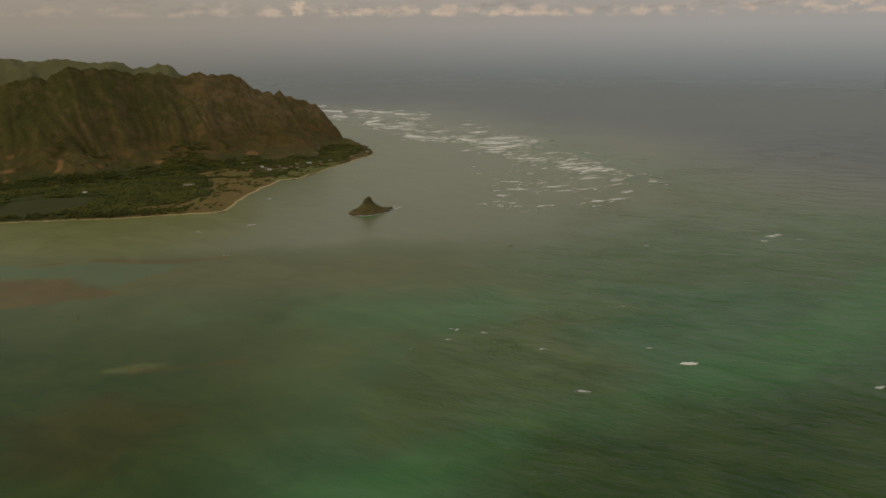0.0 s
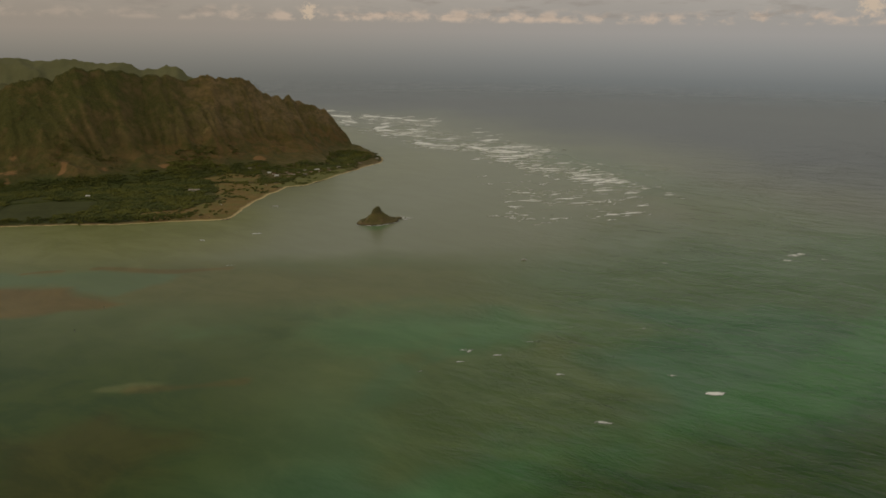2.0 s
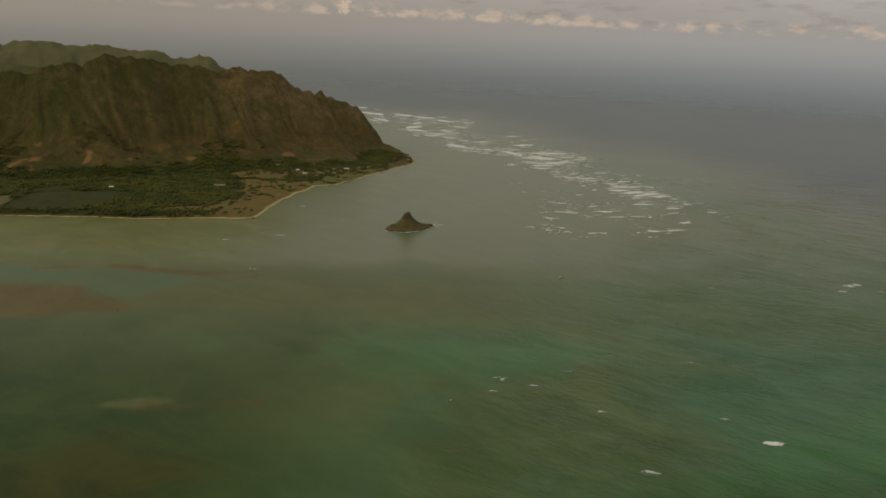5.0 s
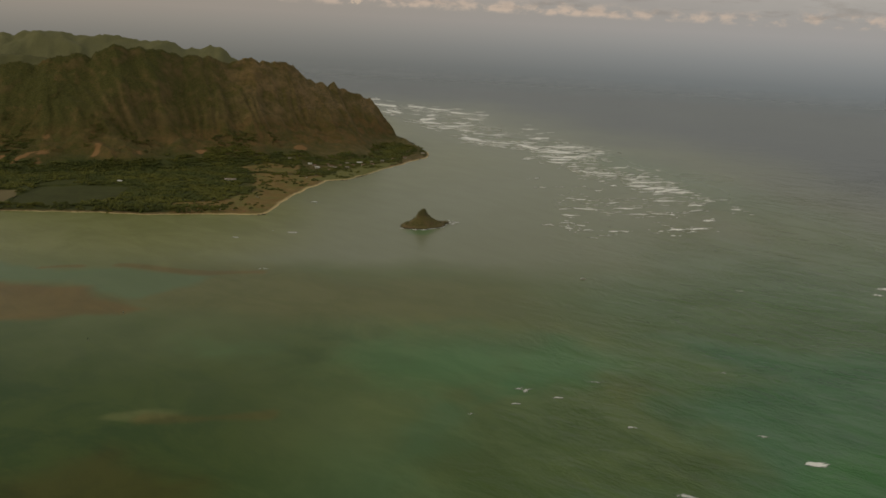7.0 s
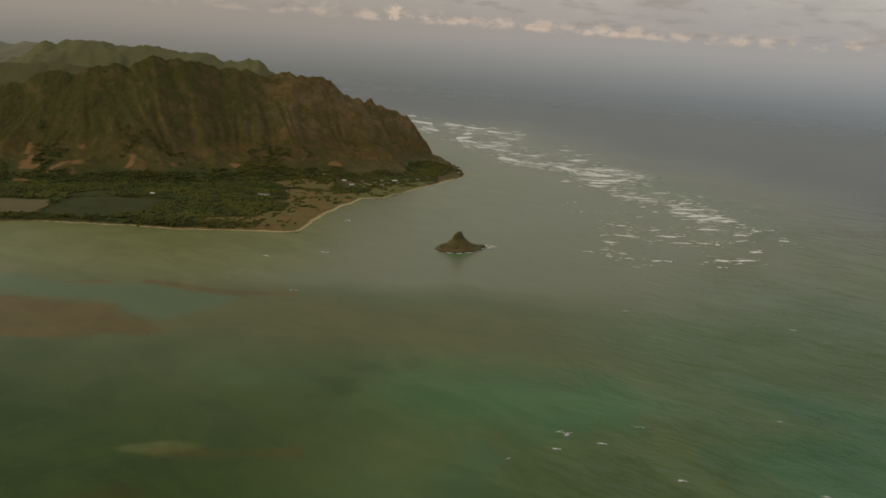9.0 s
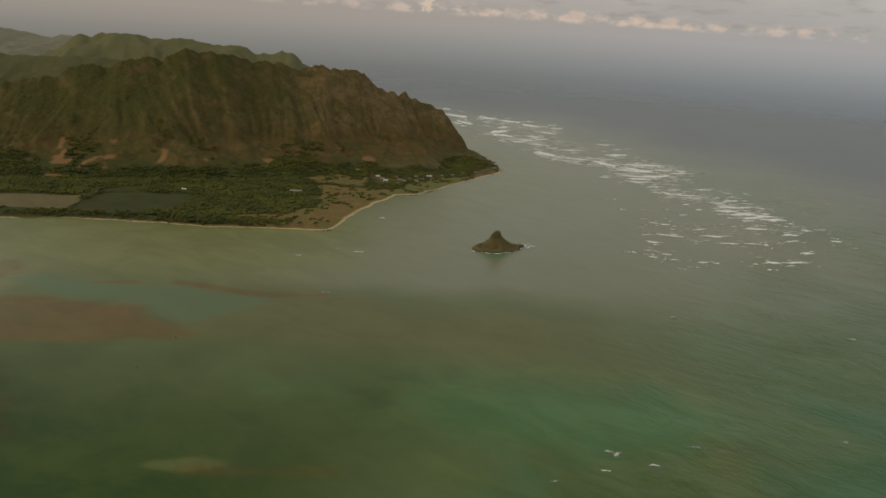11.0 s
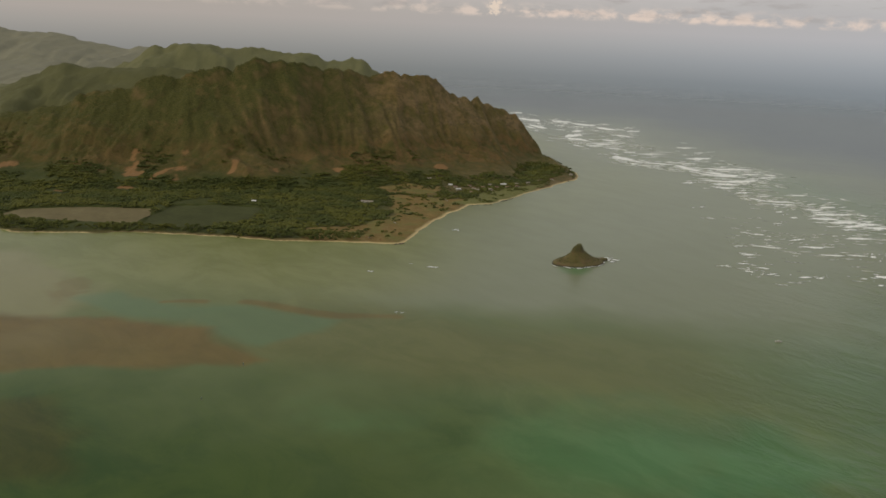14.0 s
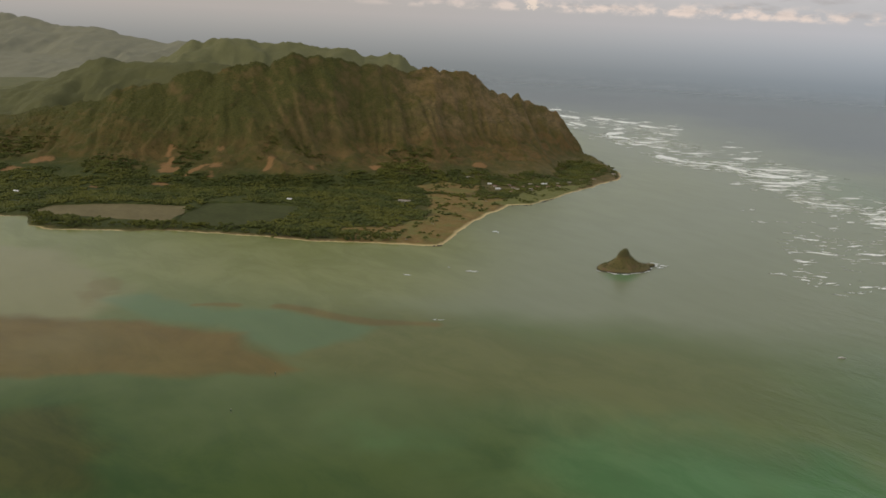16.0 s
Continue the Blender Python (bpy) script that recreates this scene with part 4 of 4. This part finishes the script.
for x0, y0, x1, y1, heavy in FAR_FRONTS + REEF_FRONTS + INNER_FRONTS + LAGOON_FRONTS + EAST_FRONTS:
    far, long, turn = math.hypot(x0 + x1, y0 + y1) / 2, math.hypot(x1 - x0, y1 - y0), math.atan2(y1 - y0, x1 - x0)
    wide = 2.5 * heavy * (far / 1000) ** 2
    foam_patch((x0 + x1) / 2, (y0 + y1) / 2, long * 1.12, wide, turn, rng.uniform(0, 99), "breakers on the outer reef", "white line of surf breaking on the reef", rng.uniform(1.1, 1.5) + 0.25 * heavy, 0.5)
# thin streaks of spent foam between the breakers
lace_v, lace_f, lace_b, total = [], [], [], 0


def streak_at(px, py, long, wide, turn, body):
    global total
    co, faces, solid = foam_form(long, wide, rng.uniform(0, 99), body, 0.8, 14, 5)
    c, s = math.cos(turn), math.sin(turn)
    lace_v.append(np.stack([px + c * co[:, 0] - s * co[:, 1], py + s * co[:, 0] + c * co[:, 1], co[:, 2] + 0.10], 1))
    lace_f.append(faces + total)
    lace_b.append(solid)
    total += len(co)


for x0, y0, x1, y1, spread, count, size in SURF:
    for k in range(9 * count):
        t, turn = rng.uniform(-0.1, 1.1), rng.normal(0.12, 0.07)
        px, py = x0 + t * (x1 - x0) + rng.normal(0, 12), y0 + t * (y1 - y0) + rng.normal(0, 2.0 * spread)
        streak_at(px, py, size * rng.uniform(0.25, 0.9), size * rng.uniform(0.02, 0.06) * (0.4 + py / 1700), turn, rng.uniform(0.3, 0.9))
for x0, y0, x1, y1, heavy in FAR_FRONTS + REEF_FRONTS + INNER_FRONTS + LAGOON_FRONTS + EAST_FRONTS:
    far, long, turn = math.hypot(x0 + x1, y0 + y1) / 2, math.hypot(x1 - x0, y1 - y0), math.atan2(y1 - y0, x1 - x0)
    wide = 2.5 * heavy * (far / 1000) ** 2
    for k in range(3 + round(1.6 * heavy)):
        t = rng.uniform(-0.1, 1.2)
        streak_at(x0 + t * (x1 - x0) + rng.normal(0, 5), y0 + t * (y1 - y0) + rng.normal(0, 1.7 * wide), long * rng.uniform(0.2, 0.8), wide * rng.uniform(0.15, 0.45), turn + rng.normal(0, 0.05), rng.uniform(0.5, 1.2))
tagged(new("surf_streaks", mesh_from("surf_streaks", np.concatenate(lace_v), np.concatenate(lace_f), FOAM, True, body=np.concatenate(lace_b))), "thin streaks of spent white foam behind the reef", "foam", kind="stuff")
# single whitecaps: x, y, length, width
CAPS = [(158, 525, 16, 7), (-33, 551, 10, 3), (-2, 591, 14, 8), (-7, 569, 8, 3), (61, 550, 7, 4), (79, 479, 13, 6), (346, 886, 30, 12), (366, 868, 14, 5), (46, 611, 13, 4), (20, 583, 9, 3),
        (197, 843, 10, 3), (538, 1432, 28, 14), (268, 488, 12, 5), (137, 553, 8, 3), (135, 645, 8, 5), (328, 862, 12, 6), (-296, 903, 9, 3), (-245, 938, 15, 6), (-268, 942, 5, 2), (-259, 1094, 10, 8), (-236, 804, 12, 4)]
for k, (x, y, length, width) in enumerate(CAPS):
    foam_patch(x, y, length, width, 0.12 + 0.2 * math.sin(k * 2.3), 3.7 * k, "whitecaps on the lagoon", "small white crest breaking on green water", (0.44, 0.34, 0.26)[k % 3] if 0 < k < 16 else 0.55 if k else 1.2, 0.35 if k == 0 else 0.7)
for x, y, length, width, turn in ((-104, 996.5, 26, 2.4, 0.62), (-85, 1034, 13, 7, 0.9), (-122, 988.5, 16, 1.6, -0.1), (-90, 1018, 16, 3.0, 1.1), (-80, 1028, 9, 4, 0.5), (-77, 1036, 10, 5, 0.2), (-92, 1008, 14, 2.2, 0.95), (-113, 989.5, 22, 1.8, 0.30), (-86, 1041, 14, 3, 0.1), (-134, 990, 10, 1.2, -0.6)):
    foam_patch(x, y, length, width, turn, x, "surf round the islet", "thin white wash along the islet's rocks", 0.9)

# ---- houses, cars, boat, markers ----


def make_house(wide, deep, tall, roof):
    root = new("house")
    bm = bmesh.new()
    box(bm, (wide, deep, tall + 1.0), (0, 0, tall / 2 - 0.5), 0.03)
    part("wall", bm, WALL, root)
    bm = bmesh.new()
    w2, d2, rise = wide / 2 + 0.35, deep / 2 + 0.35, deep * 0.22
    pts = [bm.verts.new(p) for p in ((-w2, -d2, tall), (w2, -d2, tall), (w2, 0, tall + rise), (-w2, 0, tall + rise), (w2, d2, tall), (-w2, d2, tall))]
    low = [bm.verts.new((p.co.x, p.co.y, p.co.z - 0.12)) for p in pts]
    for q in ((0, 1, 2, 3), (3, 2, 4, 5)):
        bm.faces.new([pts[k] for k in q])
        bm.faces.new([low[k] for k in reversed(q)])
    rim = (0, 1, 2, 4, 5, 3)
    for a, b in zip(rim, rim[1:] + rim[:1]):
        bm.faces.new((pts[a], low[a], low[b], pts[b]))
    bmesh.ops.recalc_face_normals(bm, faces=bm.faces)
    part("roof", bm, roof, root)
    for side in (-0.28, 0.28):
        bm = bmesh.new()
        box(bm, (0.9, 0.08, 0.7), (side * wide, -deep / 2 - 0.02, tall * 0.58), 0.01)
        window = part("window", bm, GLASS, root)
        bm = bmesh.new()
        box(bm, (1.1, 0.16, 0.08), (side * wide, -deep / 2 - 0.06, tall * 0.58 - 0.4), 0.01)
        part("sill", bm, WALL, window)
    bm = bmesh.new()
    box(bm, (0.6, 0.08, tall * 0.72), (0, -deep / 2 - 0.03, tall * 0.36), 0.01)
    part("door", bm, BARK, root)
    return root


HOUSES = [(-262, 1362, 0.2, 3), (-281, 1352, 0.7, 3), (-268, 1341, 0.4, 4), (-249, 1371, 0.3, 3), (-240, 1402, 0.5, 4), (-318, 1338, 0.4, 3), (-284, 1329, 0.2, 4), (-226, 1420, 0.6, 4), (-212, 1448, 0.5, 3), (-236, 1385, 0.1, 3),
          (-196, 1472, 0.4, 3), (-364, 1366, 0.3, 4), (-328, 1349, 0.2, 0), (-309, 1318, 0.5, 1), (-275, 1375, 0.3, 4), (-257, 1385, 0.5, 2), (-289, 1310, 0.9, 3), (-292, 1340, 0.1, 3), (-172, 1525, 0.4, 4), (-525, 1125, 0.1, 0), (-827, 1013, 0.2, 0), (-301, 1354, 0.6, 3)]
kinds = [make_house(5.5, 3.6, 1.7, ROOF_PALE), make_house(6.5, 4.0, 1.9, ROOF_PALE), make_house(8.0, 4.2, 1.9, ROOF_PALE), make_house(5.0, 3.4, 1.6, ROOF_RED), make_house(5.2, 3.6, 1.7, ROOF_GREY)]
used = set()
for x, y, turn, kind in HOUSES:
    m = pose(x, y, float(ground_at(np.array(x), np.array(y))), 0, 0, math.degrees(turn))
    ob = copy_thing(kinds[kind], m) if kind in used else kinds[kind]
    ob.matrix_basis = m
    used.add(kind)
    tagged(ob, "small house with a brown shingle roof among trees" if kind == 3 else "small house with a weathered grey roof near the beach" if kind == 4 else "small house with a pale metal roof among trees", "house", "houses by the beach")
shed = make_house(15.0, 4.5, 2.0, ROOF_GREY)
shed.name = "farm_shed"
shed.matrix_basis = pose(-397, 1183, float(ground_at(np.array(-397), np.array(1183))), 0, 0, 8)
tagged(shed, "long low farm shed with a weathered grey roof in the wood", "shed")


def make_car(paint):
    root = new("parked_car")
    bm = bmesh.new()
    box(bm, (1.8, 0.75, 0.32), (0, 0, 0.36), 0.06)
    part("body", bm, paint, root)
    bm = bmesh.new()
    box(bm, (0.95, 0.66, 0.28), (-0.08, 0, 0.64), 0.08)
    part("cabin", bm, GLASS, root)
    for x in (-0.55, 0.55):
        for y in (-0.36, 0.36):
            bm = bmesh.new()
            rod(bm, 0.17, 0.17, (x, y - 0.06, 0.17), (x, y + 0.06, 0.17), 12)
            wheel = part("wheel", bm, DARK, root)
            bm = bmesh.new()
            out = 0.065 if y > 0 else -0.065
            rod(bm, 0.09, 0.09, (x, y + out - 0.01, 0.17), (x, y + out + 0.01, 0.17), 10)
            part("hubcap", bm, STEEL, wheel)
    return root


cars = [make_car(p) for p in CAR_PAINTS]
for k, (x, y) in enumerate(((-352, 1014), (-347, 1017), (-341, 1020), (-350, 1024), (-336, 1016), (-322, 1012), (-330, 1090), (-333, 1093), (-327, 1087), (-306, 1240), (-298, 1262), (-290, 1272))):
    ob = cars[k] if k < 3 else copy_thing(cars[k % 3], Matrix())
    ob.matrix_basis = pose(x, y, float(ground_at(np.array(x), np.array(y))) + 0.02, 0, 0, 35 + 41 * k)
    tagged(ob, ("white", "grey", "dark red")[k % 3] + " car parked on the dry grass", "car", "cars parked near the shore")


def make_boat():
    root = new("motor_boat")
    bm = bmesh.new()
    rings = []
    for x, w, low in ((-3.6, 1.05, -0.25), (-1.5, 1.2, -0.35), (1.0, 1.1, -0.35), (2.8, 0.6, -0.15), (3.8, 0.05, 0.35)):
        rings.append([bm.verts.new(p) for p in ((x, -w, 0.75), (x, -w * 0.75, low * 0.4), (x, 0, low), (x, w * 0.75, low * 0.4), (x, w, 0.75))])
    for a, b in zip(rings[:-1], rings[1:]):
        for k in range(4):
            bm.faces.new((a[k], a[k + 1], b[k + 1], b[k]))
        bm.faces.new((a[4], a[0], b[0], b[4]))
    bm.faces.new(rings[0])
    bmesh.ops.recalc_face_normals(bm, faces=bm.faces)
    part("hull", bm, HULL, root)
    bm = bmesh.new()
    box(bm, (2.2, 1.5, 0.9), (-0.2, 0, 1.2), 0.12)
    part("cabin", bm, HULL, root)
    bm = bmesh.new()
    box(bm, (0.1, 1.2, 0.4), (0.92, 0, 1.3), 0.02)
    part("windscreen", bm, GLASS, root)
    bm = bmesh.new()
    rod(bm, 0.05, 0.03, (-0.6, 0, 1.6), (-0.6, 0, 3.2))
    part("mast", bm, STEEL, root)
    return root


boat = make_boat()
boat.matrix_basis = pose(55, 845, 0.1, 0, 0, 12) @ Matrix.Scale(0.75, 4)
tagged(boat, "small weathered off-white motor boat lying on the lagoon", "boat")


def make_marker():
    root = new("channel_marker")
    bm = bmesh.new()
    rod(bm, 0.18, 0.15, (0, 0, -1.5), (0, 0, 2.3), 10)
    part("pile", bm, STEEL, root)
    bm = bmesh.new()
    box(bm, (0.85, 0.10, 0.85), (0, -0.2, 1.9), 0.03)
    part("board", bm, MARK, root)
    bm = bmesh.new()
    rod(bm, 0.10, 0.08, (0, 0, 2.3), (0, 0, 2.6), 8)
    part("lamp", bm, HULL, root)
    return root


marker = make_marker()
marker.matrix_basis = pose(-302, 666, 0, 0, 0, -10)
tagged(marker, "dark channel marker post standing beside the reef", "channel marker", "channel markers")
tagged(copy_thing(marker, pose(-301, 611, 0, 0, 0, 15)), "dark channel marker post standing in open green water", "channel marker", "channel markers")

# rocks along the lawn's shore and the point
for k in range(46):
    along = rng.uniform(0, 1)
    ends = (((-276, 1233), (-246, 1254)), ((-246, 1256), (-228, 1312)), ((-175, 1470), (-161, 1528)), ((-312, 1004), (-298, 1012)))[k % 4]
    x = ends[0][0] + along * (ends[1][0] - ends[0][0]) + rng.uniform(-1, 2.5)
    y = ends[0][1] + along * (ends[1][1] - ends[0][1]) + rng.uniform(-2, 2)
    v, f = clumps([(0, 0, 0)], [rng.uniform(0.7, 1.5)], 0.6, 0.3)
    rock = new("shore_rock", mesh_from("shore_rock", v, f, ROCK))
    rock.matrix_basis = pose(x, y, max(0.1, float(ground_at(np.array(x), np.array(y)))), 0, 0, 57 * k)
    tagged(rock, "dark lava rock at the water's edge", "rock", "rocks along the shore")
